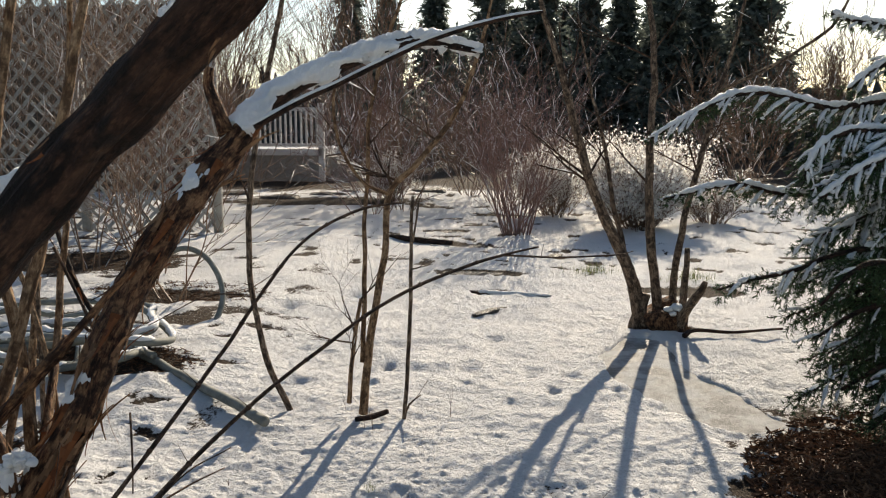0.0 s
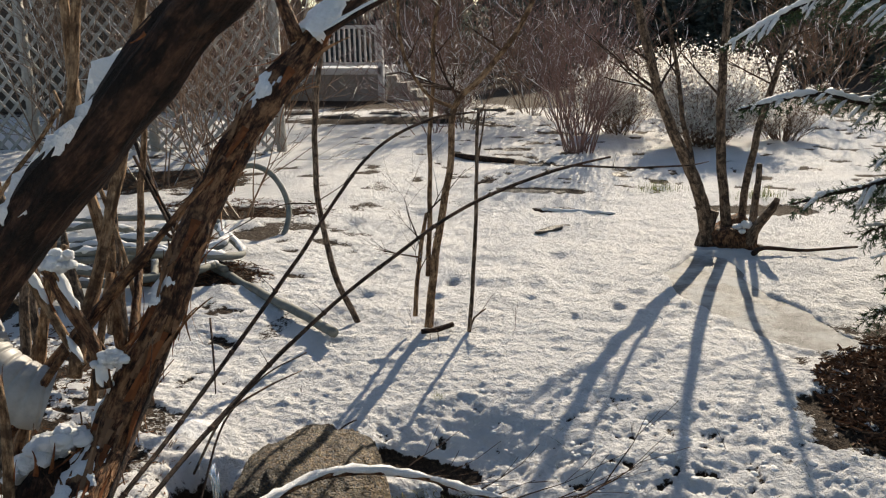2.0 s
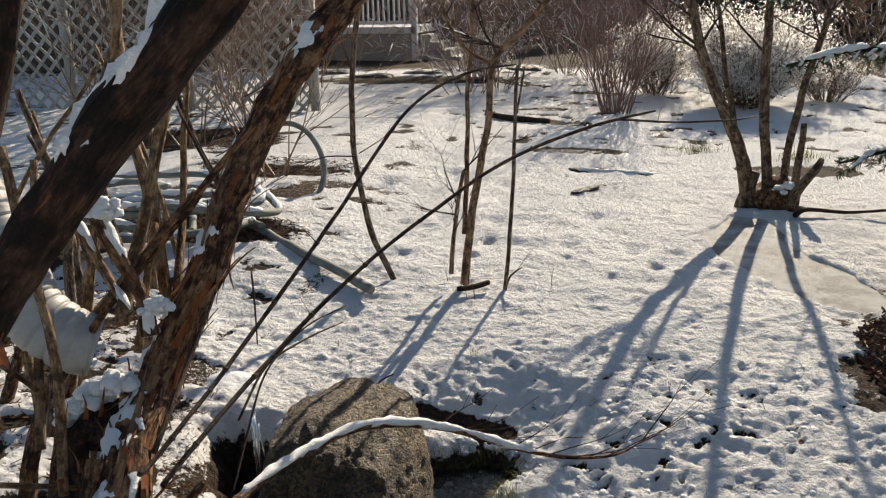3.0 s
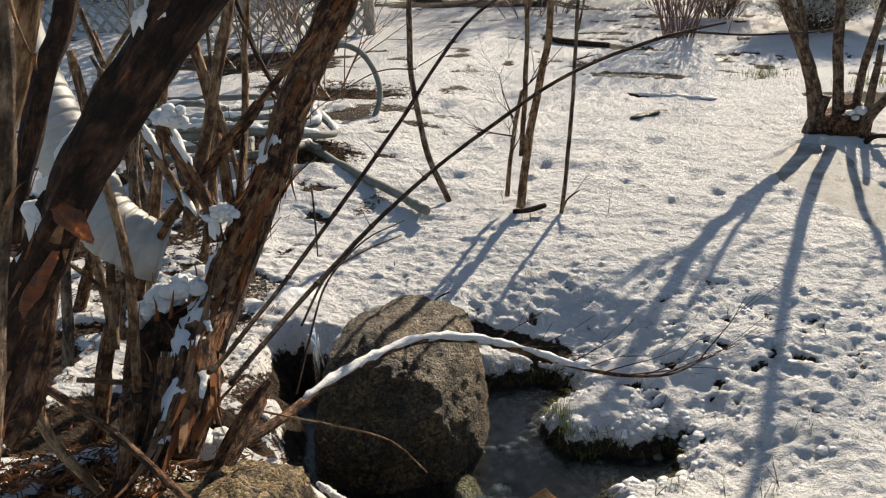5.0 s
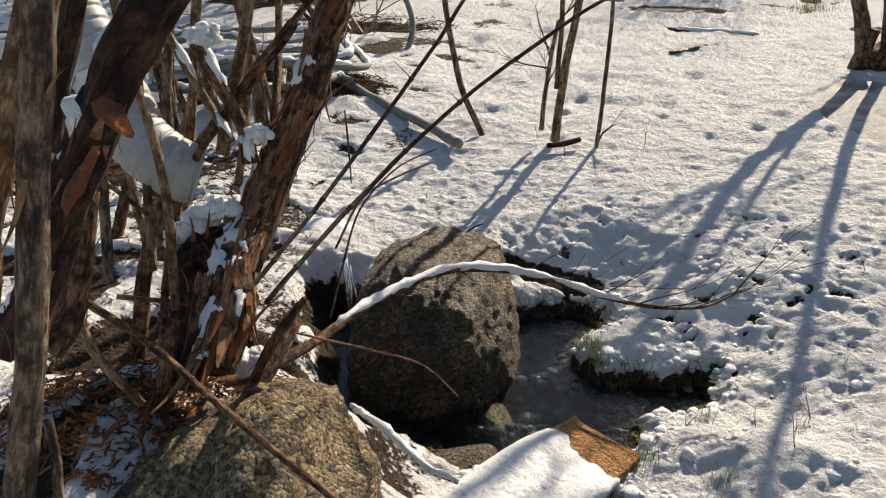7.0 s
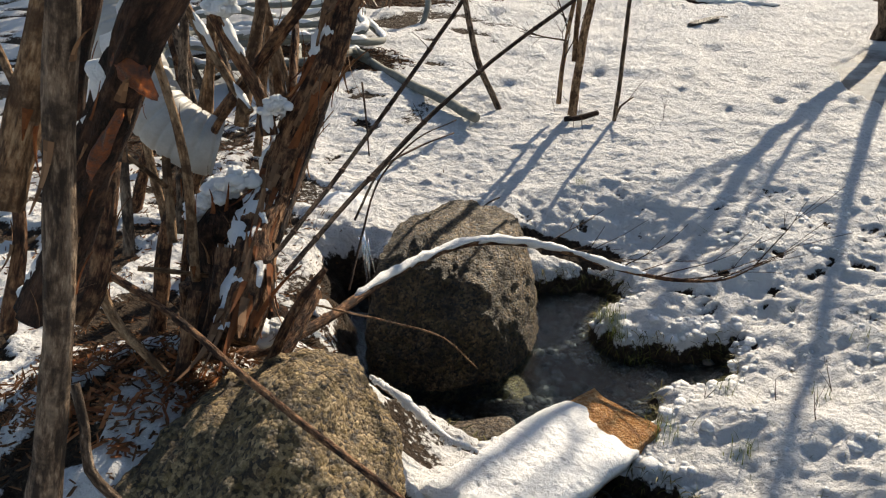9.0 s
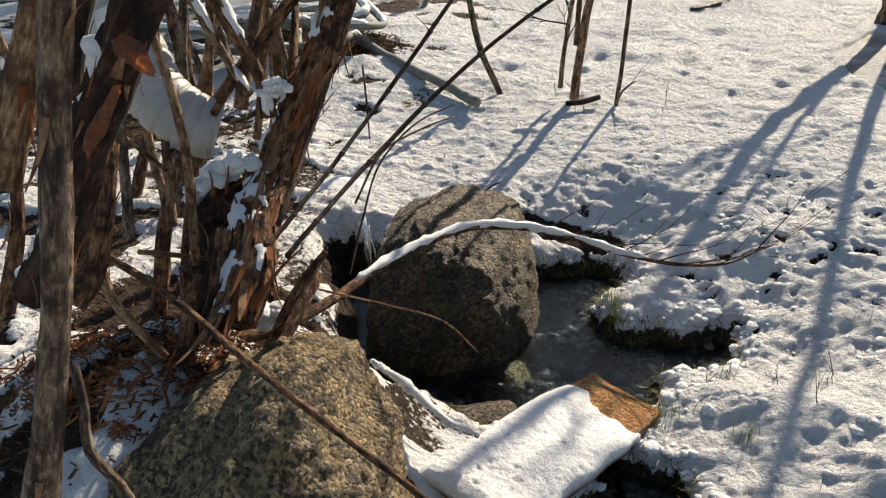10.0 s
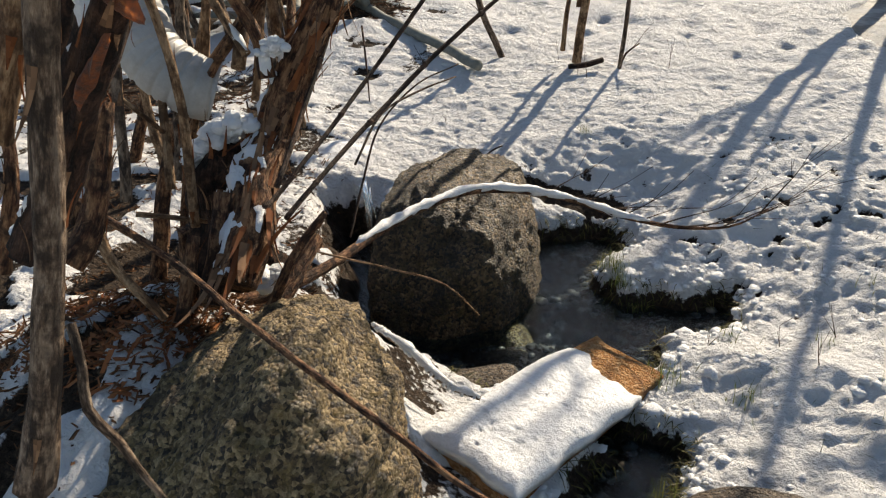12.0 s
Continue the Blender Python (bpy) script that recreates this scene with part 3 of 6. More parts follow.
boulder("boulder", (-0.93, 2.50, -0.20), (0.29, 0.40, 0.33), 3, STONE_MOSSY, "rounded mossy granite boulder standing in the stream", 6, 0.13, fine=6, lean=(-0.10, 0.42), blocky=0.24)
boulder("boulder", (-0.90, 1.10, -0.02), (0.35, 0.42, 0.44), 8, STONE, "large mossy granite boulder beside the shrub", 8, 0.13, fine=6, lean=(0.20, 0.12), blocky=0.22)
boulder("stone", (0.14, 1.50, -0.18), (0.21, 0.10, 0.10), 12, STONE_WET, "wet brown stone at the edge of the snow", 8, 0.10, fine=4)
boulder("stone", (-0.655, 1.95, -0.315), (0.12, 0.085, 0.055), 14, STONE_WET, "flat brown stone lying in shallow water", 30, 0.14, fine=4, blocky=0.5)
boulder("stone", (-0.63, 2.22, -0.37), (0.055, 0.10, 0.075), 15, OCHRE, "rounded ochre stone under water beside the boulder", 20, 0.14, fine=4)
boulder("boulder", (-1.30, 2.78, -0.30), (0.15, 0.12, 0.13), 16, STONE_WET, "dark wet rock at the top of the little fall", 0, 0.15, fine=5, blocky=0.3)


def build_pebbles():
    """The brown gravel of the stream bed."""
    rng, g = random.Random(11), Geo()
    px, py = np.array([(rng.uniform(-1.2, 0.1), rng.uniform(1.3, 2.85)) for _ in range(1800)]).T
    for x, y, z, gap in zip(px, py, land(px, py), stream_gap(px, py)):
        if gap < -0.01:
            r = rng.uniform(0.008, 0.026)
            g.lump((x, y, z + r * 0.2), r, rng.random() * 50, 0.6, 4, 6)
    single("pebbles", g, PEBBLE, "brown and grey pebbles on the stream bed", "pebbles", kind="stuff")


PEBBLE = leaf_material("stream_pebble", (0.018, 0.017, 0.015), (0.13, 0.115, 0.095), 0.35, 0.0)
build_pebbles()


def build_fall():
    """Thin strands of water that drop into the pool beside the boulder."""
    g, rr = Geo(), random.Random(21)
    for k in range(7):
        x, y = -1.31 + rr.uniform(-0.05, 0.05), 2.60 + rr.uniform(-0.04, 0.04)
        pts = [(x + 0.10 * t + rr.gauss(0, 0.006), y - 0.16 * t, 0.0 - 0.29 * t * t, 0.004 * rr.uniform(0.4, 1.1)) for t in (0, 0.25, 0.5, 0.75, 1)]
        g.tube(smooth_path(pts, 0.012), 7, 0.5, k * 3.3, True, 40)
    single("falling_water", g, WATER, "thin strands of clear water falling into the pool", "water")


build_fall()
boulder("boulder", (-1.62, 2.95, -0.11), (0.16, 0.14, 0.09), 19, SNOW, "low rock under a rounded cap of snow", 20, 0.12, fine=5)


# ---- the slab that bridges the stream, with snow on it ----
def build_slab():
    near_l, near_r = Vector((-0.66, 1.47, -0.10)), Vector((-0.41, 1.36, -0.10))
    far_l, far_r = Vector((-0.36, 2.16, -0.20)), Vector((-0.135, 2.03, -0.20))
    top = thing("stone_slab", (-0.4, 1.75, -0.2), "narrow rusty stone slab over the stream, mostly under snow", "slab")

    def sheet(name, mat, u0, u1, lift, thick, seed, rough, label=""):
        g, nu, nv = Geo(), 130, 50
        rows = []
        for i in range(nu + 1):
            for j in range(nv + 1):
                v = j / nv
                ragged = 0.09 * noise.noise((v * 2.3, seed, 4.0)) + 0.02 * noise.noise((v * 6, seed, 1.0)) + 0.006 * noise.noise((v * 17, seed, 2.0))
                u = u0 + (u1 + (ragged if lift else 0.3 * ragged) - u0) * i / nu
                v = v * 1.14 - 0.07 if lift else v
                p = near_l.lerp(near_r, v).lerp(far_l.lerp(far_r, v), u)
                e = min(j, nv - j) / nv * 2
                edge = min(1.0, e * 6) ** 0.5 * min(1.0, (nu - i) / nu * (4 if lift else 9) + 0.05) ** 0.6 * min(1.0, i / nu * 16 + 0.05) ** 0.5
                wob = noise.noise((p.x * 8 + seed, p.y * 8, 0)) * 0.018
                h = lift * min(1.0, (nu - i) / nu * 5) + thick * edge * (1 + 0.7 * rough * noise.noise((p.x * 9, p.y * 9, seed)) + 0.22 * rough * noise.noise((p.x * 45, p.y * 45, seed)) - 1.8 * rough * max(0, noise.noise((p.x * 48, p.y * 48, seed + 4)) - 0.42))
                g.v.append((p.x + wob, p.y + wob * 0.6, p.z + h))
                g.a.append((0, 0, 0))
        n = len(g.v)
        for x, y, z in list(g.v):
            g.v.append((x, y, min(z, -0.1) - 0.045 if lift == 0 else z - thick * 0.4 - 0.012))
            g.a.append((0, 0, 0))
        w = nv + 1
        for i in range(nu):
            for j in range(nv):
                a = i * w + j
                g.f.append((a, a + w, a + w + 1, a + 1))
                g.f.append((n + a, n + a + 1, n + a + w + 1, n + a + w))
        rim = [j for j in range(w)] + [i * w + nv for i in range(1, nu + 1)] + [nu * w + j for j in range(nv - 1, -1, -1)] + [i * w for i in range(nu - 1, 0, -1)]
        for a, b in zip(rim, rim[1:] + rim[:1]):
            g.f.append((a, b, n + b, n + a))
        part(name, g, mat, top, label)

    sheet("slab", SLAB, 0.0, 1.0, 0.0, 0.012, 2, 0.5, "wet rust-orange stone")
    sheet("snow_cap", SNOW, 0.0, 0.83, 0.014, 0.028, 5, 0.5, "thick crusted snow")


build_slab()

# ---- the large shrub with peeling bark ----
shrub = thing("shrub", (-1.05, 1.35, 0.25), "large multi-stemmed shrub with peeling brown bark and snow on its limbs", "shrub")


def stem(path, mat=BARK, parent=None, name="stem", sides=12, rough=0.16, step=0.03, wobble=0.006, label="", seed=None, girth=0.72):
    s = random.random() * 40 if seed is None else seed
    pts = smooth_path([(*q[:3], q[3] * girth) for q in path], step, wobble, s)
    g = Geo()
    g.tube(pts, sides, rough, s)
    part(name, g, mat, parent, label)
    return pts


def flaps(path, count, seed, parent, size=0.05):
    """Curled strips of bark that peel from a stem, each a part."""
    rng = random.Random(seed)
    for _ in range(count):
        g = Geo()
        i = rng.randrange(1, len(path) - 1)
        x, y, z, r = path[i]
        c, d = Vector((x, y, z)), (Vector(path[i + 1][:3]) - Vector(path[i - 1][:3])).normalized()
        out = d.cross(Vector((rng.uniform(-1, 1), rng.uniform(-1, 1), rng.uniform(-1, 1)))).normalized()
        side = d.cross(out)
        ln, w = size * rng.uniform(0.6, 2.4), size * rng.uniform(0.08, 0.24)
        sgn, curl = rng.choice((-1, 1)), rng.uniform(0.08, 0.5)
        pts = [c + out * (r * 1.0 + 0.001 + ln * curl * (k / 6) ** 2) + d * sgn * ln * k / 6 for k in range(7)]
        for a, b, t in zip(pts, pts[1:], range(6)):
            k0, k1 = w * (1 - t / 7), w * (1 - (t + 1) / 7)
            m0, m1 = a + out * w * 0.25, b + out * w * 0.25
            g.poly(a - side * k0, m0, m1, b - side * k1)
            g.poly(m0, a + side * k0, b + side * k1, m1)
        part("bark_strip", g, rng.choice((FLAP, STRIP, STRIP)), parent)


snow = Geo()
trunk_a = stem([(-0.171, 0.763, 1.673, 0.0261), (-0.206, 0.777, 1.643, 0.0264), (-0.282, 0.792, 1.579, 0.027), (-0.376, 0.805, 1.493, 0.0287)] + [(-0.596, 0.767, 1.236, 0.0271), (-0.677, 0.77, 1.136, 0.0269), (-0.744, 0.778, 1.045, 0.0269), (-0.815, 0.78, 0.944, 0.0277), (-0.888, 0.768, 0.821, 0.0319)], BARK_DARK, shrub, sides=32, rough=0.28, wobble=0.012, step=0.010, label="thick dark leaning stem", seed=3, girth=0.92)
flaps(trunk_a[len(trunk_a) // 2:], 20, 4, shrub, 0.026)
flaps(trunk_a[:len(trunk_a) // 2], 12, 14, shrub, 0.015)
trunk_b = stem([(-1.02, 1.31, 0.406, 0.052), (-1.038, 1.416, 0.482, 0.0545), (-1.08, 1.56, 0.557, 0.0543), (-1.078, 1.704, 0.648, 0.0505), (-0.994, 1.831, 0.911, 0.0428), (-0.959, 2.013, 1.137, 0.0405)] + [(-0.847, 2.154, 1.363, 0.0404), (-0.752, 2.331, 1.534, 0.041)], BARK, shrub, sides=24, rough=0.25, wobble=0.012, step=0.015, label="shaggy leaning stem with peeling strips", seed=5, girth=0.95)
flaps(trunk_b, 130, 6, shrub, 0.055)
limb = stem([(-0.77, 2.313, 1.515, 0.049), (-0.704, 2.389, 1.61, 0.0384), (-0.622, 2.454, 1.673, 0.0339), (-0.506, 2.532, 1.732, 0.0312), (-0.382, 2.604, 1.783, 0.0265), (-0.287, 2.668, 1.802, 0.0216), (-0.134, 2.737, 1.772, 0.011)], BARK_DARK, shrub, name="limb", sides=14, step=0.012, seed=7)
snow.tube(limb, 36, 0.16, 7, False, 14, (0.020, 0.45))
snow.tube(trunk_b, 48, 0.25, 5, False, 14, (0.012, -0.48))
flaps(trunk_b[:len(trunk_b) // 2], 34, 16, shrub, 0.075)
snow.tube(trunk_a, 40, 0.28, 3, False, 14, (0.014, -0.50))
stem([(-0.794, 2.272, 1.524, 0.0322), (-0.82, 2.283, 1.592, 0.026), (-0.849, 2.301, 1.654, 0.0214), (-0.843, 2.301, 1.699, 0.0181)], BARK, shrub, name="limb", seed=8)
w = stem([(-0.697, 2.223, 1.539, 0.0124), (-0.574, 2.283, 1.614, 0.011), (-0.462, 2.341, 1.669, 0.0103), (-0.254, 2.421, 1.777, 0.0098), (-0.069, 2.482, 1.838, 0.0075), (0.057, 2.532, 1.866, 0.0051)], BARK_DARK, shrub, name="twig", sides=8, seed=9)
snow_ridge(snow, w, 0.006, 11, 0.75)

for px, tone, s in (
    ([(-1.229, 2.107, 2.095, 0.0137), (-1.290, 2.056, 1.645, 0.0168), (-1.344, 2.01, 1.245, 0.0195), (-1.358, 1.991, 1.162, 0.0195), (-1.381, 1.947, 1.008, 0.0179), (-1.388, 1.857, 0.731, 0.0179), (-1.38, 1.802, 0.592, 0.0195)], CANE, 1),
    ([(-1.016, 2.104, 2.096, 0.0142), (-1.102, 2.048, 1.646, 0.0174), (-1.178, 1.998, 1.246, 0.0202), (-1.197, 1.978, 1.166, 0.0218), (-1.216, 1.907, 0.981, 0.0216), (-1.223, 1.83, 0.858, 0.0243), (-1.204, 1.737, 0.744, 0.0252)], CANE, 2),
    ([(-1.344, 2.066, 2.093, 0.0137), (-1.327, 2.048, 1.643, 0.0168), (-1.312, 2.031, 1.243, 0.0195), (-1.308, 2.024, 1.159, 0.0211), (-1.28, 2.021, 1.027, 0.0211), (-1.254, 2.003, 0.884, 0.0211), (-1.198, 1.926, 0.728, 0.0223)], CANE, 3),
    ([(-1.191, 2.258, 2.108, 0.0084), (-1.215, 2.226, 1.658, 0.0102), (-1.237, 2.197, 1.258, 0.0119), (-1.245, 2.18, 1.14, 0.0127), (-1.226, 2.102, 0.967, 0.0141), (-1.203, 2.015, 0.817, 0.0163), (-1.152, 1.881, 0.699, 0.0156)], CANE, 4),
    ([(-1.368, 2.353, 1.263, 0.011), (-1.279, 2.275, 1.128, 0.0106), (-1.246, 2.282, 1.047, 0.0106), (-1.185, 2.247, 0.989, 0.0121)], BARK_DARK, 5),
    ([(-1.206, 1.7, 1.025, 0.0255), (-1.166, 1.703, 0.93, 0.0226), (-1.114, 1.703, 0.822, 0.024), (-1.094, 1.685, 0.744, 0.0283)], BARK, 6),
    ([(-1.352, 1.735, 1.117, 0.0104), (-1.289, 1.734, 0.998, 0.0147), (-1.223, 1.724, 0.886, 0.0146), (-1.136, 1.679, 0.8, 0.0156)], CANE, 7),
    ([(-1.433, 1.801, 1.131, 0.0124), (-1.433, 1.774, 1, 0.0132), (-1.418, 1.716, 0.779, 0.014), (-1.391, 1.637, 0.563, 0.0156), (-1.372, 1.59, 0.458, 0.0171)], CANE, 8),
    ([(-0.755, 1.060, 1.60, 0.0180), (-0.792, 1.042, 1.46, 0.0195), (-0.828, 1.023, 1.332, 0.0212), (-0.843, 1.005, 1.292, 0.0212), (-0.896, 1.01, 1.208, 0.0221), (-0.944, 1.008, 1.118, 0.0221), (-0.984, 1.003, 1.021, 0.0229)], BARK_DARK, 9),
    ([(-0.535, 0.750, 1.62, 0.0255), (-0.588, 0.758, 1.50, 0.0268), (-0.639, 0.766, 1.385, 0.028), (-0.68, 0.776, 1.322, 0.0286), (-0.735, 0.775, 1.236, 0.0274), (-0.793, 0.764, 1.128, 0.0269), (-0.847, 0.746, 1.003, 0.0272)], CANE, 10),
    ([(-0.575, 0.687, 1.46, 0.0190), (-0.600, 0.685, 1.36, 0.0198), (-0.618, 0.683, 1.269, 0.0204), (-0.647, 0.679, 1.185, 0.0211), (-0.675, 0.674, 1.089, 0.0221), (-0.688, 0.651, 0.989, 0.0223), (-0.72, 0.63, 0.857, 0.0233), (-0.753, 0.607, 0.73, 0.026), (-0.799, 0.594, 0.607, 0.0341)], GREY_BARK, 11),
    ([(-1.221, 1.271, 0.892, 0.0144), (-1.215, 1.224, 0.774, 0.0144), (-1.193, 1.17, 0.644, 0.0144), (-1.162, 1.154, 0.53, 0.0146), (-1.074, 1.151, 0.418, 0.0134)], CANE, 12),
    ([(-0.824, 0.737, 0.753, 0.0086), (-0.802, 0.713, 0.702, 0.0092), (-0.788, 0.692, 0.651, 0.0096), (-0.757, 0.699, 0.593, 0.0090), (-0.74, 0.701, 0.549, 0.0080), (-0.715, 0.703, 0.5, 0.0066)], GREY_BARK, 13),
    ([(-1.378, 1.518, 0.802, 0.017), (-1.369, 1.475, 0.683, 0.017), (-1.352, 1.434, 0.575, 0.0184), (-1.342, 1.407, 0.516, 0.0198)], GREY_BARK, 14),
    ([(-1.088, 1.438, 0.557, 0.0327), (-1.078, 1.368, 0.46, 0.0377), (-1.063, 1.28, 0.369, 0.0425)], BARK, 15),
    ([(-1.1, 1.325, 0.509, 0.0191), (-1.095, 1.269, 0.429, 0.0216), (-1.092, 1.216, 0.362, 0.0242)], BARK, 16),
    ([(-0.928, 1.532, 0.42, 0.0228), (-0.936, 1.426, 0.374, 0.0262), (-0.95, 1.315, 0.338, 0.028)], BARK, 17),
    ([(-1.494, 1.84, 0.642, 0.015), (-1.448, 1.753, 0.517, 0.0211), (-1.442, 1.706, 0.421, 0.0228)], GREY_BARK, 18),
    ([(-1.239, 1.827, 0.62, 0.0156), (-1.234, 1.891, 0.782, 0.014), (-1.243, 1.986, 0.932, 0.0143)], CANE, 19),
    ([(-1.149, 1.854, 0.695, 0.0137), (-1.164, 1.941, 0.802, 0.0124), (-1.207, 2.065, 0.917, 0.0114)], BARK, 20),
    ([(-1.025, 0.915, 1.004, 0.0119), (-1.009, 0.875, 0.886, 0.0138), (-1.033, 0.827, 0.739, 0.0172)], BARK, 21),
    ([(-1.128, 1.202, 0.858, 0.026), (-1.125, 1.149, 0.747, 0.0283), (-1.127, 1.09, 0.659, 0.0339), (-1.144, 1.031, 0.607, 0.0396)], BARK, 22),
    ([(-1.25, 1.50, 1.22, 0.0130), (-1.218, 1.48, 1.03, 0.0140), (-1.195, 1.48, 0.90, 0.0140), (-1.184, 1.47, 0.72, 0.0150), (-1.19, 1.44, 0.46, 0.0160)], CANE, 23),
    ([(-1.13, 1.33, 0.52, 0.0190), (-1.14, 1.33, 0.44, 0.0230), (-1.15, 1.32, 0.33, 0.0260)], BARK, 24),
    ([(-0.80, 1.37, 0.585, 0.0090), (-0.85, 1.36, 0.52, 0.0120), (-0.91, 1.34, 0.42, 0.0150), (-0.95, 1.32, 0.33, 0.0180)], BARK, 25),
):
    q = stem(px, tone, shrub, name="cane", sides=12, seed=s * 1.9, rough=0.2, wobble=0.005, step=0.02)
    if s != 13:
        flaps(q, 7, s + 40, shrub, 0.028)
    if s in (6, 7):
        snow_ridge(snow, q, 0.007, s, 0.55, 0.6, 10)
rng = random.Random(44)
for k in range(20):
    x, y = (rng.uniform(-2.5, -1.45), rng.uniform(1.5, 3.1)) if k < 10 else (rng.uniform(-3.4, -2.5), rng.uniform(2.9, 4.2))
    h, a = rng.uniform(0.45, 1.7), rng.uniform(-0.6, 0.6)
    z, r0 = at_ground(x, y) - 0.03, rng.uniform(0.010, 0.024)
    q = stem([(x, y, z, r0 * 1.3), (x + a * 0.3, y + 0.05, z + h * 0.5, r0), (x + a * h, y + 0.12, z + h, r0 * 0.7)], rng.choice((CANE, BARK, GREY_BARK)), shrub, name="cane", sides=9, rough=0.2, seed=k * 2.7, girth=1.0)
    flaps(q, 3, k + 90, shrub, 0.035)
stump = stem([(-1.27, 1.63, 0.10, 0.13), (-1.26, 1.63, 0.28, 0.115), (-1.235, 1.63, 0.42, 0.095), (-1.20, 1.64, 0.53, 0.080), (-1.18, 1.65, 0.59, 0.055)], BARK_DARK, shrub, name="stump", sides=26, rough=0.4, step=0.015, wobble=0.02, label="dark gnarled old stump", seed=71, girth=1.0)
flaps(stump, 40, 72, shrub, 0.05)
rng = random.Random(4)
for c, r in (((-1.085, 1.69, 0.812), 0.024), ((-1.06, 1.69, 0.822), 0.018), ((-1.19, 1.61, 0.625), 0.042), ((-1.23, 1.60, 0.60), 0.036), ((-1.15, 1.61, 0.65), 0.036), ((-1.27, 1.58, 0.57), 0.03), ((-1.20, 1.71, 1.035), 0.03), ((-1.175, 1.70, 1.045), 0.024), ((-1.22, 1.72, 1.03), 0.02), ((-1.12, 1.71, 0.65), 0.016), ((-1.15, 1.60, 0.52), 0.035), ((-1.19, 1.62, 0.50), 0.034), ((-1.22, 1.60, 0.48), 0.03), ((-1.17, 1.59, 0.47), 0.03), ((-1.25, 1.6, 0.46), 0.024), ((-1.13, 1.62, 0.56), 0.026), ((-1.03, 1.45, 0.34), 0.04)):
    g = Geo()
    for _ in range(22):
        g.lump([c[0] + rng.gauss(0, r * 0.4), c[1] + rng.gauss(0, r * 0.4), c[2] + rng.gauss(0, r * 0.32)], r * rng.uniform(0.3, 0.7), rng.random() * 30, 0.7, 8, 11)
    part("snow_clump", g, SNOW, shrub, "clump of melting snow")
part("snow", snow, SNOW, shrub, "melting snow along the stems", kind="stuff")
for px, s in (([(-0.645, 0.742, 1.183, 0.0185), (-0.623, 0.742, 1.175, 0.0175), (-0.605, 0.742, 1.164, 0.013), (-0.588, 0.742, 1.153, 0.003)], 1), ([(-0.705, 0.735, 1.069, 0.021), (-0.678, 0.735, 1.094, 0.02), (-0.653, 0.735, 1.119, 0.016), (-0.628, 0.735, 1.138, 0.004)], 2)):
    g, q, wide = Geo(), smooth_path(px, 0.004, 0.006, s * 5), 12
    for i, (x, y, z, r) in enumerate(q):
        for k in range(wide + 1):
            v = 2 * k / wide - 1
            rag = 1 + 0.22 * noise.noise((i * 0.23, v * 2, s)) + 0.12 * noise.noise((i * 0.7, v * 5, s + 3))
            curl = 0.55 * r * v * v + 0.25 * r * noise.noise((i * 0.15, v * 1.5, s + 7))
            g.v.append((x + 0.35 * r * v * rag, y + curl - 0.006 * (i / len(q)), z + r * v * rag))
            g.a.append((x, y, z))
    for i in range(len(q) - 1):
        for k in range(wide):
            m = i * (wide + 1) + k
            g.f.append((m, m + 1, m + wide + 2, m + wide + 1))
    part("bark_flap", g, BIG_FLAP, shrub, "curled orange-brown bark flap")

# long thin shoots that lean out over the snow
for px, s in (
    ([(-0.968, 1.409, 0.559, 0.0085), (-0.965, 1.486, 0.564, 0.0081), (-0.902, 1.873, 0.719, 0.0082), (-0.807, 2.221, 0.926, 0.0081), (-0.685, 2.527, 1.167, 0.0071), (-0.541, 2.699, 1.263, 0.0065), (-0.392, 2.809, 1.285, 0.0048)], 1),
    ([(-0.927, 1.418, 0.531, 0.0085), (-0.923, 1.502, 0.545, 0.0081), (-0.823, 1.896, 0.684, 0.0089), (-0.653, 2.195, 0.841, 0.008), (-0.384, 2.517, 1.016, 0.0078), (-0.141, 2.712, 1.102, 0.0074), (0.062, 2.821, 1.138, 0.0048)], 2),
    ([(-0.054, 2.778, 1.115, 0.0056), (0.128, 2.864, 1.098, 0.0049), (0.31, 2.901, 1.102, 0.004), (0.386, 2.944, 1.112, 0.002)], 3),
    ([(-0.954, 1.443, 0.592, 0.0092), (-0.977, 1.621, 0.682, 0.0083), (-0.99, 1.794, 0.79, 0.008), (-0.991, 1.969, 0.94, 0.0068)], 4),
    ([(-0.877, 1.67, 0.549, 0.0042), (-0.878, 1.835, 0.615, 0.0045), (-0.834, 1.985, 0.628, 0.0039), (-0.78, 2.123, 0.623, 0.0024)], 5),
    ([(-0.985, 1.796, 0.264, 0.0047), (-0.995, 1.913, 0.361, 0.0048), (-0.985, 2.042, 0.488, 0.0041), (-0.93, 2.213, 0.559, 0.0034), (-0.855, 2.363, 0.581, 0.0027)], 6),
    ([(-1.154, 2.328, 0.687, 0.0046), (-1.115, 2.255, 0.601, 0.0045), (-1.075, 2.173, 0.509, 0.0027)], 7),
):
    q = stem(px, TWIG, shrub, name="shoot", sides=7, wobble=0.004, seed=s * 2.3, rough=0.15)
    g = Geo()
    rr = random.Random(s)
    for i in range(4, len(q) - 1, 7):
        g.lump(q[i][:3], q[i][3] * 1.5, i, 1.0, 3, 5)
        if rr.random() < 0.3:
            spray(g, rr, q[i][:3], (rr.uniform(-1, 1), rr.uniform(-0.5, 0.5), 1), rr.uniform(0.02, 0.07), 0.0015, 0)
    part("bud_mass", g, TWIG, shrub, kind="stuff")
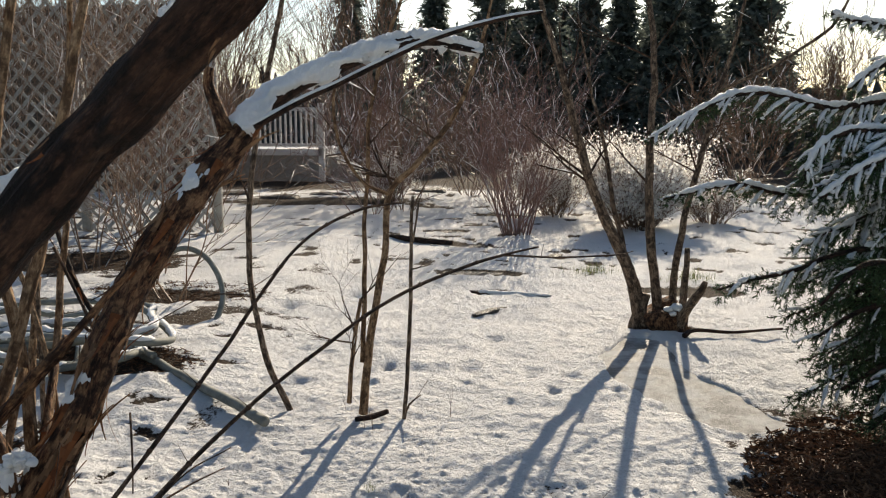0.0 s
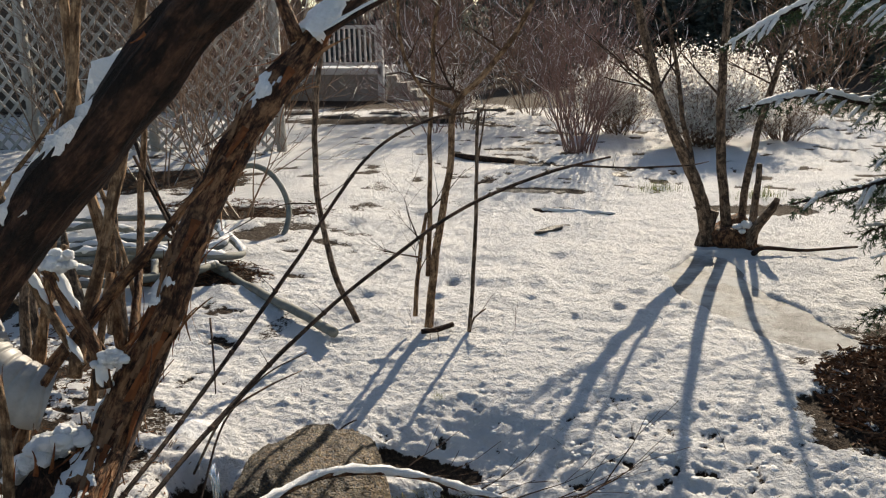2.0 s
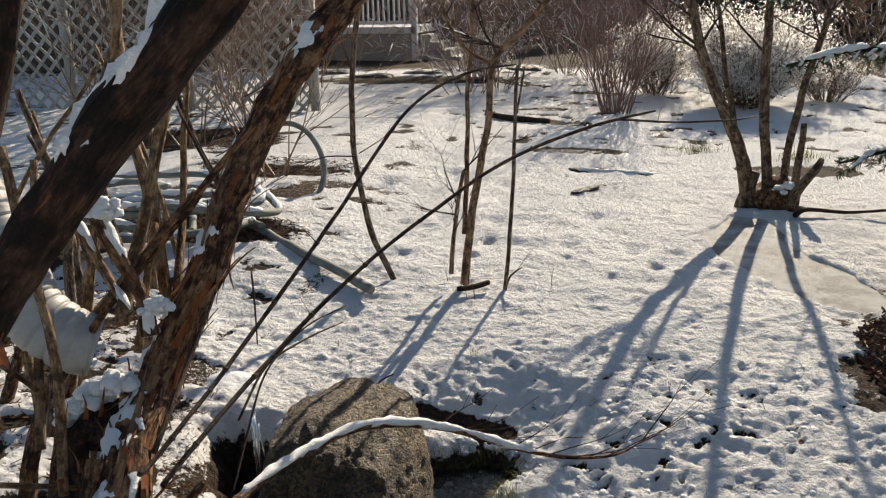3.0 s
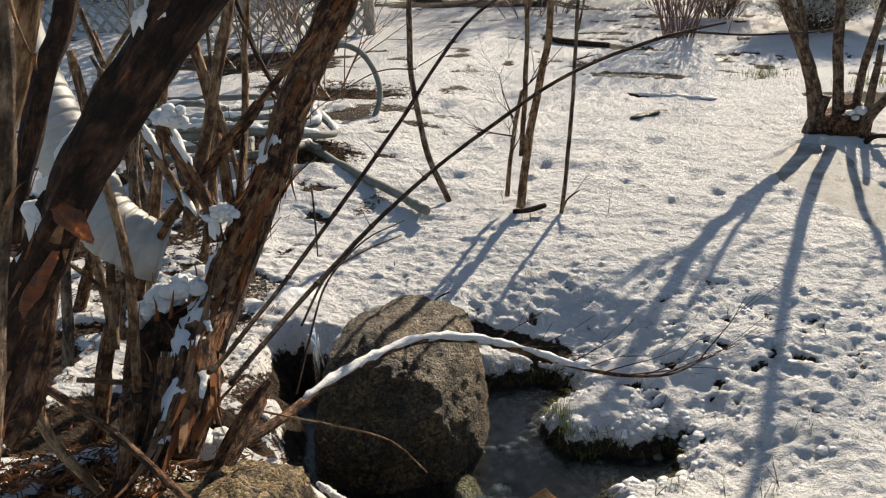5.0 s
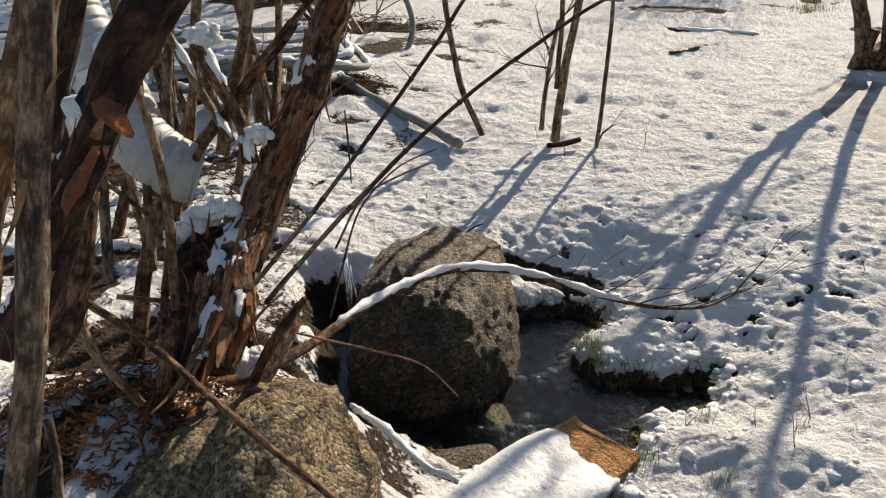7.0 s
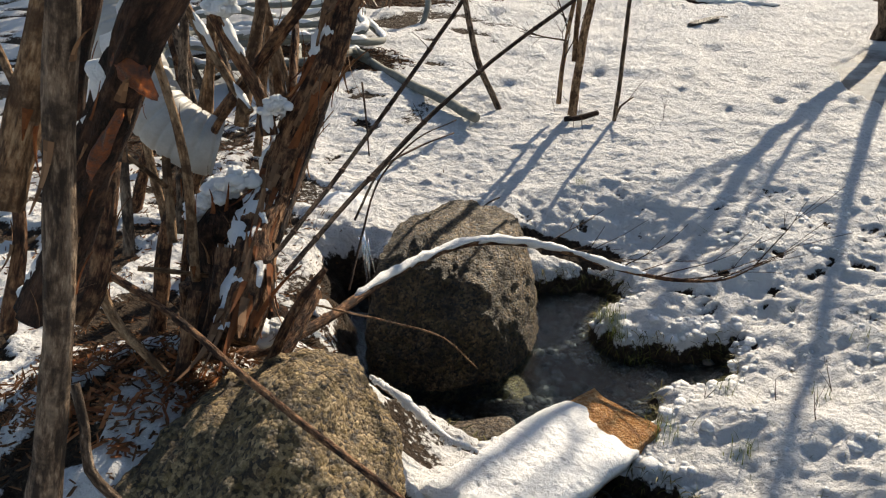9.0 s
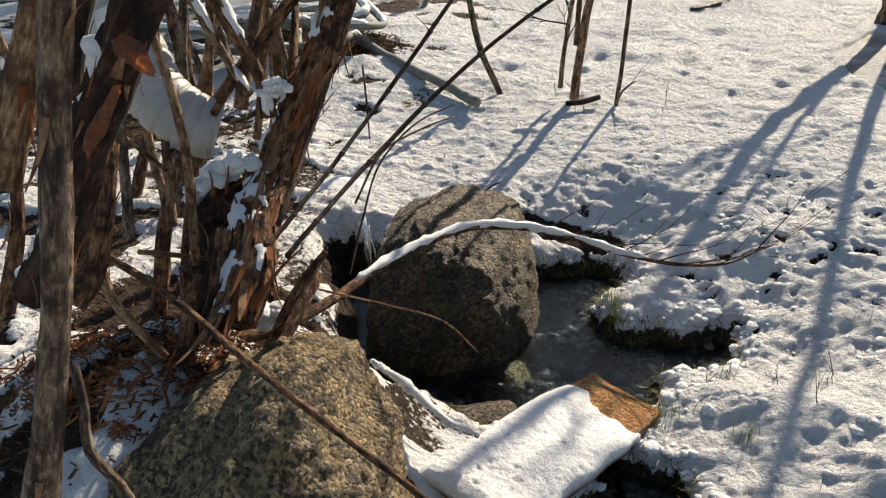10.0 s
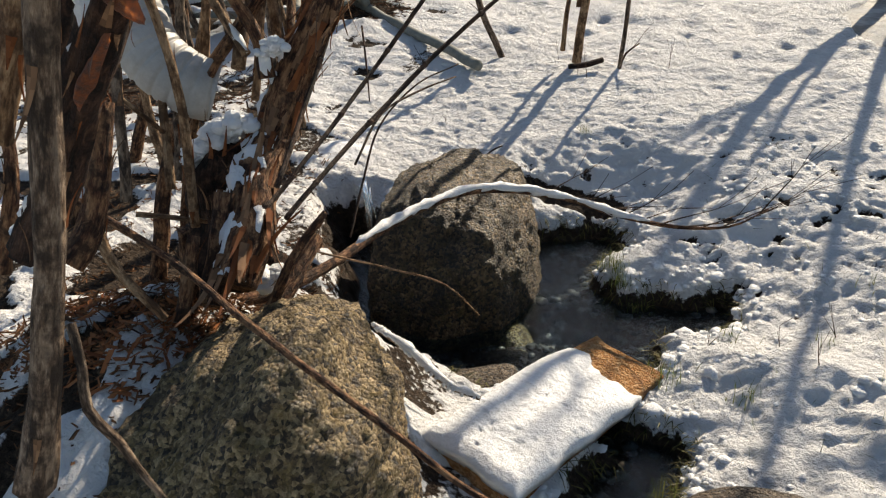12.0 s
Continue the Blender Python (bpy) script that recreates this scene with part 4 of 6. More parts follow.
for s, px in enumerate(([(-0.816, 2.41, 1.044, 0.0035), (-0.945, 2.412, 1.032, 0.0027), (-1.104, 2.376, 0.947, 0.0018)], [(-0.808, 2.415, 1.052, 0.0026), (-0.751, 2.495, 1.092, 0.0018), (-0.735, 2.506, 1.125, 0.0009)], [(-1.092, 2.001, 1.05, 0.007), (-1.061, 2.013, 1.025, 0.0062), (-1.167, 2.094, 1.137, 0.0065), (-1.202, 2.087, 1.229, 0.0057)], [(-0.78, 1.423, 0.938, 0.0023), (-0.793, 1.394, 0.892, 0.0017), (-0.793, 1.433, 0.979, 0.0011)])):
    q = stem(px, TWIG, shrub, name="twig", sides=5, seed=s + 60)

# ---- fallen branch under snow, and loose sticks ----
fallen = thing("fallen_branch", (-1.0, 2.2, 0.0), "fallen bare branch carrying a ridge of snow over the boulder", "branch")
q = stem([(-1.131, 1.411, 0.26, 0.0325), (-1.089, 1.518, 0.239, 0.0306), (-1.052, 1.648, 0.207, 0.0289), (-1.025, 1.79, 0.189, 0.0255), (-0.986, 2.053, 0.161, 0.0225), (-0.883, 2.33, 0.138, 0.0206), (-0.733, 2.483, 0.11, 0.0194), (-0.549, 2.541, 0.069, 0.0167), (-0.353, 2.533, 0.036, 0.0146), (-0.166, 2.503, 0.036, 0.0115), (-0.01, 2.541, 0.039, 0.0068), (0.102, 2.616, 0.083, 0.004)], BARK, fallen, sides=12, seed=12, girth=0.56)
g = Geo()
snow_ridge(g, q[14:-12], 0.015, 2, 0.93, 0.6, 12)
part("snow", g, SNOW, fallen, "ridge of wet snow")
g, rr = Geo(), random.Random(8)
for i in range(len(q) - 24, len(q) - 1, 2):
    spray(g, rr, q[i][:3], (rr.uniform(0.4, 1), rr.uniform(-0.2, 0.8), rr.uniform(0.0, 0.6)), rr.uniform(0.12, 0.32), 0.0032, 1, 0.5, 0.05, 2, 0.025, 0.2, None, 0.0011)
part("twig_mass", g, TWIG, fallen, kind="stuff")
for s, (px, mat, lab) in enumerate((
    ([(-1.367, 1.275, 0.6, 0.0161), (-1.2508, 1.2616, 0.5551, 0.0156), (-1.0904, 1.225, 0.5133, 0.0147), (-0.8752, 1.131, 0.4804, 0.0133), (-0.6441, 1.0128, 0.4876, 0.0117), (-0.4608, 0.9199, 0.4909, 0.0101), (-0.3593, 0.8847, 0.4651, 0.0094), (-0.2853, 0.8666, 0.4513, 0.0084)], BARK, "long reddish-brown stick lying across the boulder"),
    ([(-1.041, 1.653, 0.301, 0.0052), (-0.955, 1.728, 0.237, 0.0053), (-0.86, 1.802, 0.176, 0.0054), (-0.724, 1.831, 0.133, 0.0047), (-0.635, 1.853, 0.031, 0.0032)], CANE, "thin pale broken twig"),
    ([(-0.911, 1.733, 0.029, 0.0111), (-0.778, 1.657, 0.026, 0.0122), (-0.643, 1.591, -0.004, 0.0118), (-0.547, 1.576, -0.013, 0.0087)], GREY_BARK, "snow-dusted stick in the shallow water"),
    ([(-1.294, 1.374, 0.511, 0.0083), (-1.227, 1.422, 0.488, 0.0083), (-1.166, 1.46, 0.466, 0.0069)], CANE, "short pale stick among the stems"),
    ([(-1.41, 1.529, 0.728, 0.0072), (-1.399, 1.581, 0.66, 0.0082), (-1.388, 1.632, 0.596, 0.0076)], CANE, "pale bent stick on the soil"),
    ([(-0.854, 3.993, 0.05, 0.0179), (-0.783, 4.034, 0.05, 0.021), (-0.703, 4.099, 0.06, 0.0182)], BARK_DARK, "short dark stick lying on snow"),
    ([(1.116, 5.862, 0.05, 0.0254), (1.211, 5.956, 0.07, 0.0216), (1.494, 5.979, 0.06, 0.0153), (1.844, 6.04, 0.08, 0.0112)], BARK_DARK, "dead branch lying on snow below the small tree"),
    ([(-1.009, 3.025, -0.05, 0.0048), (-0.936, 2.954, 0.03, 0.0046), (-0.89, 2.939, 0.06, 0.0034)], TWIG, "thin dark twig poking from snow"),
    ([(-1.003, 10.183, 0.05, 0.0433), (-1.459, 10.313, 0.06, 0.0514), (-1.864, 10.495, 0.08, 0.045)], BARK_DARK, "dark stick half under snow"),
)):
    g = Geo()
    q = smooth_path([(*v[:3], v[3] * (0.55 if s < 2 else 0.75)) for v in px], 0.02, 0.004, s)
    g.tube(q, 8, 0.15, s)
    if s != 2:
        single("stick", g, mat, lab, "stick")
        continue
    top = thing("stick", q[0][:3], lab, "stick")
    part("wood", g, mat, top)
    g = Geo()
    snow_ridge(g, q, 0.010, 6, 0.8, 0.8, 8)
    snow_clumps(g, q, 0.010, 6, 0.7, 0.7)
    part("snow", g, SNOW, top, "frosty crust of snow")


# ---- thin stems in the middle of the lawn ----
def small_shrub(name, label, lines, mat, seed, sprays, spray_size, snowy=0.5, group="", levels=2):
    base = lines[0][0]
    top = thing(name, (base[0], base[1], at_ground(base[0], base[1])), label, "shrub", group)
    rr, tw, fr = random.Random(seed), Geo(), Geo()
    for k, px in enumerate(lines):
        q = stem(px, mat, top, sides=9, seed=seed + k, wobble=0.008, step=0.04, rough=0.1)
        beads = []
        for _ in range(sprays):
            i = rr.randrange(len(q) // 3, len(q))
            d = Vector((rr.uniform(-1, 1), rr.uniform(-1, 1), rr.uniform(0.1, 1.0)))
            spray(tw, rr, q[i][:3], d, spray_size * rr.uniform(0.5, 1.2), max(0.0015, q[i][3] * 0.5), levels, 0.7, 0.1, 3, 0.05, 0.3, beads)
        for b in beads:
            if rr.random() < snowy:
                snow_ridge(fr, b, 0.004, rr.random() * 20, 0.5, 0.9, 4)
    if tw.v:
        part("twig_mass", tw, TWIG, top, "fine dark twigs", kind="stuff")
    if fr.v:
        part("snow", fr, SNOW, top, "thin lines of snow", kind="stuff")
    return top


small_shrub("young_shrub", "slender bare shrub with a few upright brown stems in snow", (
    [(-0.848, 4.15, 0.022, 0.034), (-0.826, 4.15, 0.248, 0.0303), (-0.802, 4.15, 0.434, 0.0299), (-0.725, 4.17, 0.882, 0.0249), (-0.704, 4.2, 1.187, 0.0234), (-0.568, 4.22, 1.34, 0.0218), (-0.412, 4.25, 1.532, 0.0189), (-0.296, 4.3, 1.774, 0.0162), (-0.22, 4.35, 2.03, 0.012), (-0.168, 4.4, 2.342, 0.0076)],
    [(-0.851, 4.16, 0.306, 0.0182), (-0.833, 4.17, 0.671, 0.0178), (-0.834, 4.2, 1.024, 0.0162), (-0.815, 4.2, 1.317, 0.0147), (-0.796, 4.2, 1.603, 0.0146), (-0.705, 4.2, 1.965, 0.0132), (-0.632, 4.2, 2.154, 0.0103), (-0.602, 4.2, 2.367, 0.0074)],
    [(-0.916, 4.13, 0.083, 0.0184), (-0.906, 4.13, 0.282, 0.0166), (-0.872, 4.13, 0.497, 0.0149), (-0.848, 4.13, 0.655, 0.0133)],
    [(-0.698, 4.2, 1.187, 0.0146), (-0.834, 4.15, 1.262, 0.0116), (-0.922, 4.1, 1.42, 0.0115), (-0.96, 4.1, 1.657, 0.0101), (-0.896, 4.1, 1.984, 0.0072)],
), CANE, 5, 5, 0.35)
small_shrub("sapling", "single thin bare upright sapling in snow", (
    [(-1.237, 4.2, -0.039, 0.024), (-1.261, 4.2, 0.002, 0.024), (-1.373, 4.2, 0.263, 0.0237), (-1.448, 4.2, 0.609, 0.0219), (-1.461, 4.2, 1.015, 0.0215), (-1.404, 4.2, 1.459, 0.0198), (-1.311, 4.2, 1.888, 0.0182), (-1.236, 4.2, 2.164, 0.0167), (-1.194, 4.2, 2.408, 0.0122)],), GREY_BARK, 6, 3, 0.3)
small_shrub("sapling", "short thin bare sapling with a cut top", (
    [(-0.623, 4.12, -0.006, 0.0152), (-0.603, 4.12, 0.266, 0.0149), (-0.584, 4.12, 0.569, 0.0146), (-0.576, 4.12, 0.893, 0.0129), (-0.568, 4.12, 1.187, 0.0114)],
    [(-0.623, 4.12, 0.012, 0.0091), (-0.592, 4.12, 0.097, 0.0076), (-0.529, 4.12, 0.155, 0.0045)],
    [(-0.57, 4.12, 0.951, 0.0086), (-0.546, 4.12, 1.067, 0.0071), (-0.534, 4.12, 1.182, 0.0057)],), GREY_BARK, 7, 1, 0.12, 0.2, levels=1)

# ---- the small tree with a clump of trunks ----
tree = thing("small_tree", (1.0, 6.2, 0.0), "small bare tree with several trunks from one stump", "tree")
tw, fr, rr = Geo(), Geo(), random.Random(3)
g = Geo()
g.lump((1.03, 6.22, 0.06), 0.17, 4, 1.0, 10, 16)
part("stump", g, BARK, tree, "gnarled dark stump")
for k, px in enumerate((
    [(0.896, 6.2, -0.07, 0.0983), (0.835, 6.2, 0.193, 0.0839), (0.713, 6.15, 0.546, 0.0692), (0.463, 6.05, 1.059, 0.0545), (0.29, 5.95, 1.625, 0.0451), (0.174, 5.9, 2.012, 0.0367), (0.049, 5.85, 2.385, 0.0265), (-0.052, 5.8, 2.782, 0.0164)],
    [(1, 6.25, -0.08, 0.0812), (0.973, 6.25, 0.273, 0.0579), (0.902, 6.25, 0.792, 0.0526), (0.878, 6.25, 1.422, 0.0435), (0.896, 6.3, 1.956, 0.0396), (0.844, 6.3, 2.438, 0.031), (0.791, 6.35, 2.959, 0.0204)],
    [(1.092, 6.3, -0.082, 0.0683), (1.099, 6.3, 0.266, 0.045), (1.134, 6.3, 0.703, 0.0401), (1.268, 6.35, 1.296, 0.0335), (1.384, 6.4, 1.795, 0.0271), (1.496, 6.4, 2.202, 0.0205), (1.568, 6.4, 2.677, 0.0138)],
    [(0.735, 6.15, 0.504, 0.0346), (0.621, 6.2, 0.963, 0.028), (0.523, 6.2, 1.464, 0.0214), (0.408, 6.2, 1.913, 0.015), (0.315, 6.2, 2.354, 0.0108)],
    [(1.107, 6.15, -0.006, 0.0755), (1.171, 6.1, 0.203, 0.057), (1.256, 6.05, 0.344, 0.0434), (1.284, 6.05, 0.416, 0.026)],
    [(1.133, 6.2, 0.07, 0.0491), (1.168, 6.2, 0.375, 0.0398), (1.169, 6.2, 0.632, 0.0308)],
    [(1.384, 6.4, 1.795, 0.0181), (1.652, 6.4, 1.917, 0.0206), (1.883, 6.4, 2.045, 0.0208), (2.162, 6.45, 2.239, 0.0189), (2.283, 6.5, 2.443, 0.0144), (2.324, 6.5, 2.68, 0.0097)],
    [(0.803, 6.2, -0.073, 0.0892), (0.83, 6.2, 0.105, 0.0797), (0.874, 6.2, 0.281, 0.0661)],
)):
    q = stem(px, GREY_BARK, tree, name="trunk", sides=12, seed=k * 3.1, wobble=0.012, step=0.06, rough=0.14, girth=0.64)
    beads = []
    if k in (0, 1, 2, 3, 6):
        for _ in range(7):
            i = rr.randrange(len(q) // 3, len(q))
            spray(tw, rr, q[i][:3], (rr.uniform(-1, 1), rr.uniform(-0.7, 0.7), rr.uniform(0.2, 1)), rr.uniform(0.25, 0.7), max(0.002, q[i][3] * 0.35), 2, 0.6, 0.1, 3, 0.07, 0.25, beads)
    for b in beads:
        if rr.random() < 0.4:
            snow_ridge(fr, b, 0.004, rr.random() * 9, 0.5, 0.9, 4)
part("twig_mass", tw, TWIG, tree, kind="stuff")
for c, r in (((1.10, 6.12, 0.20), 0.045), ((1.04, 6.10, 0.19), 0.035), ((1.15, 6.12, 0.18), 0.035), ((1.07, 6.08, 0.16), 0.03)):
    fr.lump(c, r, r * 99, 0.6, 8, 12)
part("snow", fr, SNOW, tree, "thin lines of snow", kind="stuff")


# ---- bushes at the back of the lawn ----
def twiggy_bush(name, at, radius, height, count, seed, mat, label, thick=0.008, frost=0.0, snowy=0.0, spread=0.5, levels=2, kids=3, frost_size=0.02, group="", tangle=0.55):
    base = Vector((at[0], at[1], at_ground(*at)))
    top = thing(name, base, label, "bush", group)
    rr, tw, fr, beads = random.Random(seed), Geo(), Geo(), []
    for k in range(count):
        a, lean = rr.uniform(0, 2 * math.pi), rr.random() ** 0.6 * spread
        s = base + Vector((math.cos(a), math.sin(a), 0)) * radius * 0.22 * rr.random() - Vector((0, 0, 0.03))
        d = Vector((math.cos(a) * lean, math.sin(a) * lean, 1))
        spray(tw, rr, s, d, height * rr.uniform(0.6, 1.0), thick * rr.uniform(0.6, 1.1), levels, tangle, 0.12, kids, 0.12, 0.22 + 0.35 * (tangle - 0.55), beads, 0.00023 * math.hypot(*at))
    part("twig_mass", tw, mat, top, kind="stuff")
    for b in beads:
        if frost and rr.random() < frost:
            x, y, z, r = b[-1]
            for _ in range(13):
                c = Vector((x, y, z)) + Vector((rr.gauss(0, 1), rr.gauss(0, 1), rr.gauss(0, 1))) * frost_size * 1.1
                u = Vector((rr.gauss(0, 1), rr.gauss(0, 1), rr.gauss(0, 1))).normalized()
                v = u.cross(Vector((rr.gauss(0, 1), rr.gauss(0, 1), rr.gauss(0, 1)))).normalized()
                k = frost_size * rr.uniform(0.2, 0.5)
                fr.poly(c - u * k, c + v * k * 0.7, c + u * k, c - v * k * 0.6)
        elif rr.random() < snowy:
            snow_ridge(fr, b, 0.0008 * math.hypot(*at), rr.random() * 20, 0.47, 0.9, 3)
    if fr.v:
        part("seed_mass" if frost else "snow", fr, FROST if frost else SNOW, top, "frost-white seed heads" if frost else "thin lines of snow", kind="stuff")
    return top


twiggy_bush("bush", (-0.22, 11.3), 0.9, 1.7, 34, 2, RED_TWIG, "bare red-stemmed bush flecked with snow", 0.012, 0, 0.5, 0.55, 2, 4, tangle=0.8)
twiggy_bush("bush", (1.55, 12.1), 1.3, 0.80, 210, 3, FAR_TWIG, "rounded bush covered in frosted seed heads", 0.007, 0.75, 0.2, 1.1, 2, 4, 0.05, "frosted bushes")
twiggy_bush("bush", (0.35, 13.6), 1.1, 0.75, 70, 4, FAR_TWIG, "smaller rounded bush with frosted twigs", 0.007, 0.9, 0.2, 0.9, 2, 4, 0.045, "frosted bushes")
twiggy_bush("bush", (2.75, 12.9), 1.0, 0.5, 60, 5, FAR_TWIG, "low brown bush with frosted twigs", 0.007, 0.5, 0.2, 0.95, 2, 4, 0.03, "frosted bushes")
twiggy_bush("bush", (-2.7, 15.3), 0.9, 0.6, 50, 6, FAR_TWIG, "low frosted bush by the path", 0.007, 0.6, 0.2, 0.9, 2, 4, 0.035, "frosted bushes")
for k, (x, y, h, c) in enumerate(((-0.6, 15.5, 3.0, 16), (-2.2, 13.5, 2.4, 12), (-2.5, 12.6, 2.2, 10), (0.8, 16.5, 1.7, 14), (2.4, 15.5, 1.6, 12), (-1.4, 17.5, 3.6, 14), (-3.4, 16.8, 3.6, 14), (4.4, 17.5, 3.4, 14), (-6.4, 13.6, 3.4, 12))):
    twiggy_bush("tall_bush", (x, y), 1.6, h * 0.62, c, 20 + k, FAR_TWIG if k % 2 else RED_TWIG, "tall bare bush with twigs edged in snow", 0.010, 0, 0.8, 0.9, 3, 4, group="tall bare bushes", tangle=1.0)

# ---- thicket on the left, before the lattice ----
for k, (x, y, h, c) in enumerate(((-2.9, 6.3, 2.8, 5), (-3.6, 7.2, 3.4, 6), (-4.4, 7.6, 3.6, 6), (-5.6, 8.2, 3.4, 6), (-4.3, 9.2, 3.8, 7), (-6.6, 8.9, 3.4, 6), (-4.7, 10.9, 5.4, 9), (-5.9, 11.4, 5.6, 9), (-7.0, 11.2, 5.4, 8))):
    twiggy_bush("thicket_bush", (x, y), 1.0, h * 0.65, c, 40 + k, FAR_TWIG, "bare brown bush tangled before the lattice screen", 0.011, 0, 0.6, 0.9, 3, 4, group="thicket", tangle=1.0)


# ---- low green plants ----
def grass_tuft(at, count, tall, seed, mat=GRASS, label="green grass tuft showing through snow", wide=0.06):
    rr, g = random.Random(seed), Geo()
    z = at_ground(*at)
    for _ in range(count):
        a, q = rr.uniform(0, 6.28), rr.random()
        p = Vector((at[0] + rr.gauss(0, wide * 0.5), at[1] + rr.gauss(0, wide * 0.5), z - 0.01))
        d = Vector((math.cos(a), math.sin(a), 0))
        ln, side = tall * rr.uniform(0.5, 1.1), Vector((-math.sin(a), math.cos(a), 0)) * tall * 0.018
        pts = [p + d * ln * 0.75 * q * t ** 2 + Vector((0, 0, 1)) * ln * (t - 0.5 * q * t * t) for t in (0, 0.35, 0.7, 1)]
        for i, (a0, b0) in enumerate(zip(pts, pts[1:])):
            w0, w1 = 1 - i / 3, 1 - (i + 1) / 3
            g.poly(a0 - side * w0, a0 + side * w0, b0 + side * (w1 + 0.05), b0 - side * (w1 + 0.05))
    return single("grass_tuft", g, mat, label, "grass", "grass tufts", "stuff")


for k, (x, y, c, t) in enumerate(((-0.37, 2.58, 80, 0.075), (-0.34, 2.52, 70, 0.07), (-0.26, 2.48, 50, 0.06), (-0.64, 3.40, 40, 0.05), (0.58, 8.4, 90, 0.12), (0.70, 8.5, 70, 0.13), (1.6, 8.2, 110, 0.14), (1.45, 8.1, 80, 0.13), (-0.12, 2.02, 40, 0.09), (0.10, 1.95, 26, 0.08), (0.30, 2.2, 14, 0.07), (0.05, 2.25, 18, 0.08), (0.45, 2.5, 12, 0.07), (-0.05, 1.62, 60, 0.09), (-0.14, 1.7, 60, 0.08))):
    grass_tuft((x, y), c, t, 70 + k, wide=0.05 if y < 5 else 0.2)


def scatter_blades():
    """Single grass blades and tiny twigs that poke through the near snow."""
    rr, g, t = random.Random(15), Geo(), Geo()
    for _ in range(260):
        x, y = rr.uniform(-0.15, 1.1), rr.uniform(1.5, 3.4)
        if stream_gap(np.array([x]), np.array([y]))[0] < 0.02:
            continue
        z = at_ground(x, y) - 0.004
        d = Vector((rr.gauss(0, 1), rr.gauss(0, 1), rr.uniform(0.2, 1.2))).normalized()
        g.spike(Vector((x, y, z)), Vector((x, y, z)) + d * rr.uniform(0.02, 0.07), 0.0011, Vector((0, 1, 0.3)))
    for x, y, h in ((0.18, 2.2, 0.09), (0.33, 2.25, 0.12), (0.27, 2.05, 0.10), (0.42, 1.8, 0.12), (-0.03, 2.2, 0.08), (-0.38, 4.15, 0.14), (-0.95, 4.2, 0.13), (0.2, 3.2, 0.08), (0.55, 3.1, 0.09), (-1.3, 3.4, 0.07), (0.62, 2.3, 0.1), (-0.75, 3.95, 0.2), (-0.8, 3.98, 0.16)):
        spray(t, rr, (x, y, at_ground(x, y) - 0.02), (rr.uniform(-0.5, 0.5), rr.uniform(-0.4, 0.4), 1), h, 0.0022, 1, 0.6, 0, 2, 0.02)
    single("grass_blades", g, GRASS, "single grass blades poking through snow", "grass", kind="stuff")
    single("tiny_twigs", t, TWIG, "tiny bare shoots poking through snow", "twigs", kind="stuff")


scatter_blades()


def bank_grass():
    """Limp winter grass that hangs over the edge of the stream bank."""
    rr, g = random.Random(33), Geo()
    px, py = np.array([(rr.uniform(-0.75, 0.08), rr.uniform(1.55, 2.95)) for _ in range(9000)]).T
    gap, e = stream_gap(px, py), 0.01
    wx, wy = stream_gap(px + e, py) - gap, stream_gap(px, py + e) - gap
    pz = ground_height(px, py)
    for x, y, z, d, ax, ay in zip(px, py, pz, gap, wx, wy):
        if not 0.0 < d < 0.05 or rr.random() < 0.45:
            continue
        out = Vector((-ax, -ay, 0)).normalized() if math.hypot(ax, ay) > 1e-6 else Vector((0, -1, 0))
        p = Vector((x, y, max(z, WATER_Z) + 0.004))
        way = (out + Vector((rr.gauss(0, 0.6), rr.gauss(0, 0.6), rr.uniform(-0.5, 0.7)))).normalized()
        mid = p + way * rr.uniform(0.015, 0.035)
        tip = mid + (way + Vector((0, 0, -0.9))).normalized() * rr.uniform(0.01, 0.045)
        side = way.cross(Vector((0, 0, 1))).normalized() * 0.0014
        g.poly(p - side, p + side, mid + side, mid - side)
        g.poly(mid - side, mid + side, tip)
    single("bank_grass", g, BANK_GRASS, "limp wet winter grass along the stream bank", "grass", kind="stuff")


BANK_GRASS = leaf_material("wet_bank_grass", (0.025, 0.032, 0.010), (0.20, 0.17, 0.06), 0.45, 0.3)
bank_grass()


def snow_crumbs():
    """Loose crumbs and clods of wet snow on the near snow, thickest along the banks."""
    rr, g = random.Random(52), Geo()
    px, py = np.array([(rr.uniform(-0.65, 1.05), rr.uniform(1.35, 3.5)) for _ in range(5200)]).T
    pz, cover, gap = ground_height(px, py), snow_cover(px, py), stream_gap(px, py)
    for x, y, z, c, d in zip(px, py, pz, cover, gap):
        if c < 0.5 or rr.random() > (0.9 if d < 0.10 else 0.10):
            continue
        r = rr.uniform(0.004, 0.011) * (1.7 if rr.random() < 0.12 else 1.0) * (1.25 if d < 0.14 else 1.0)
        g.lump((x, y, z - r * 0.15), r * 1.25, rr.random() * 80, 0.55, 5, 8)
    single("snow_crumbs", g, SNOW, "loose crumbs of wet snow on the lawn", "snow", kind="stuff")


snow_crumbs()


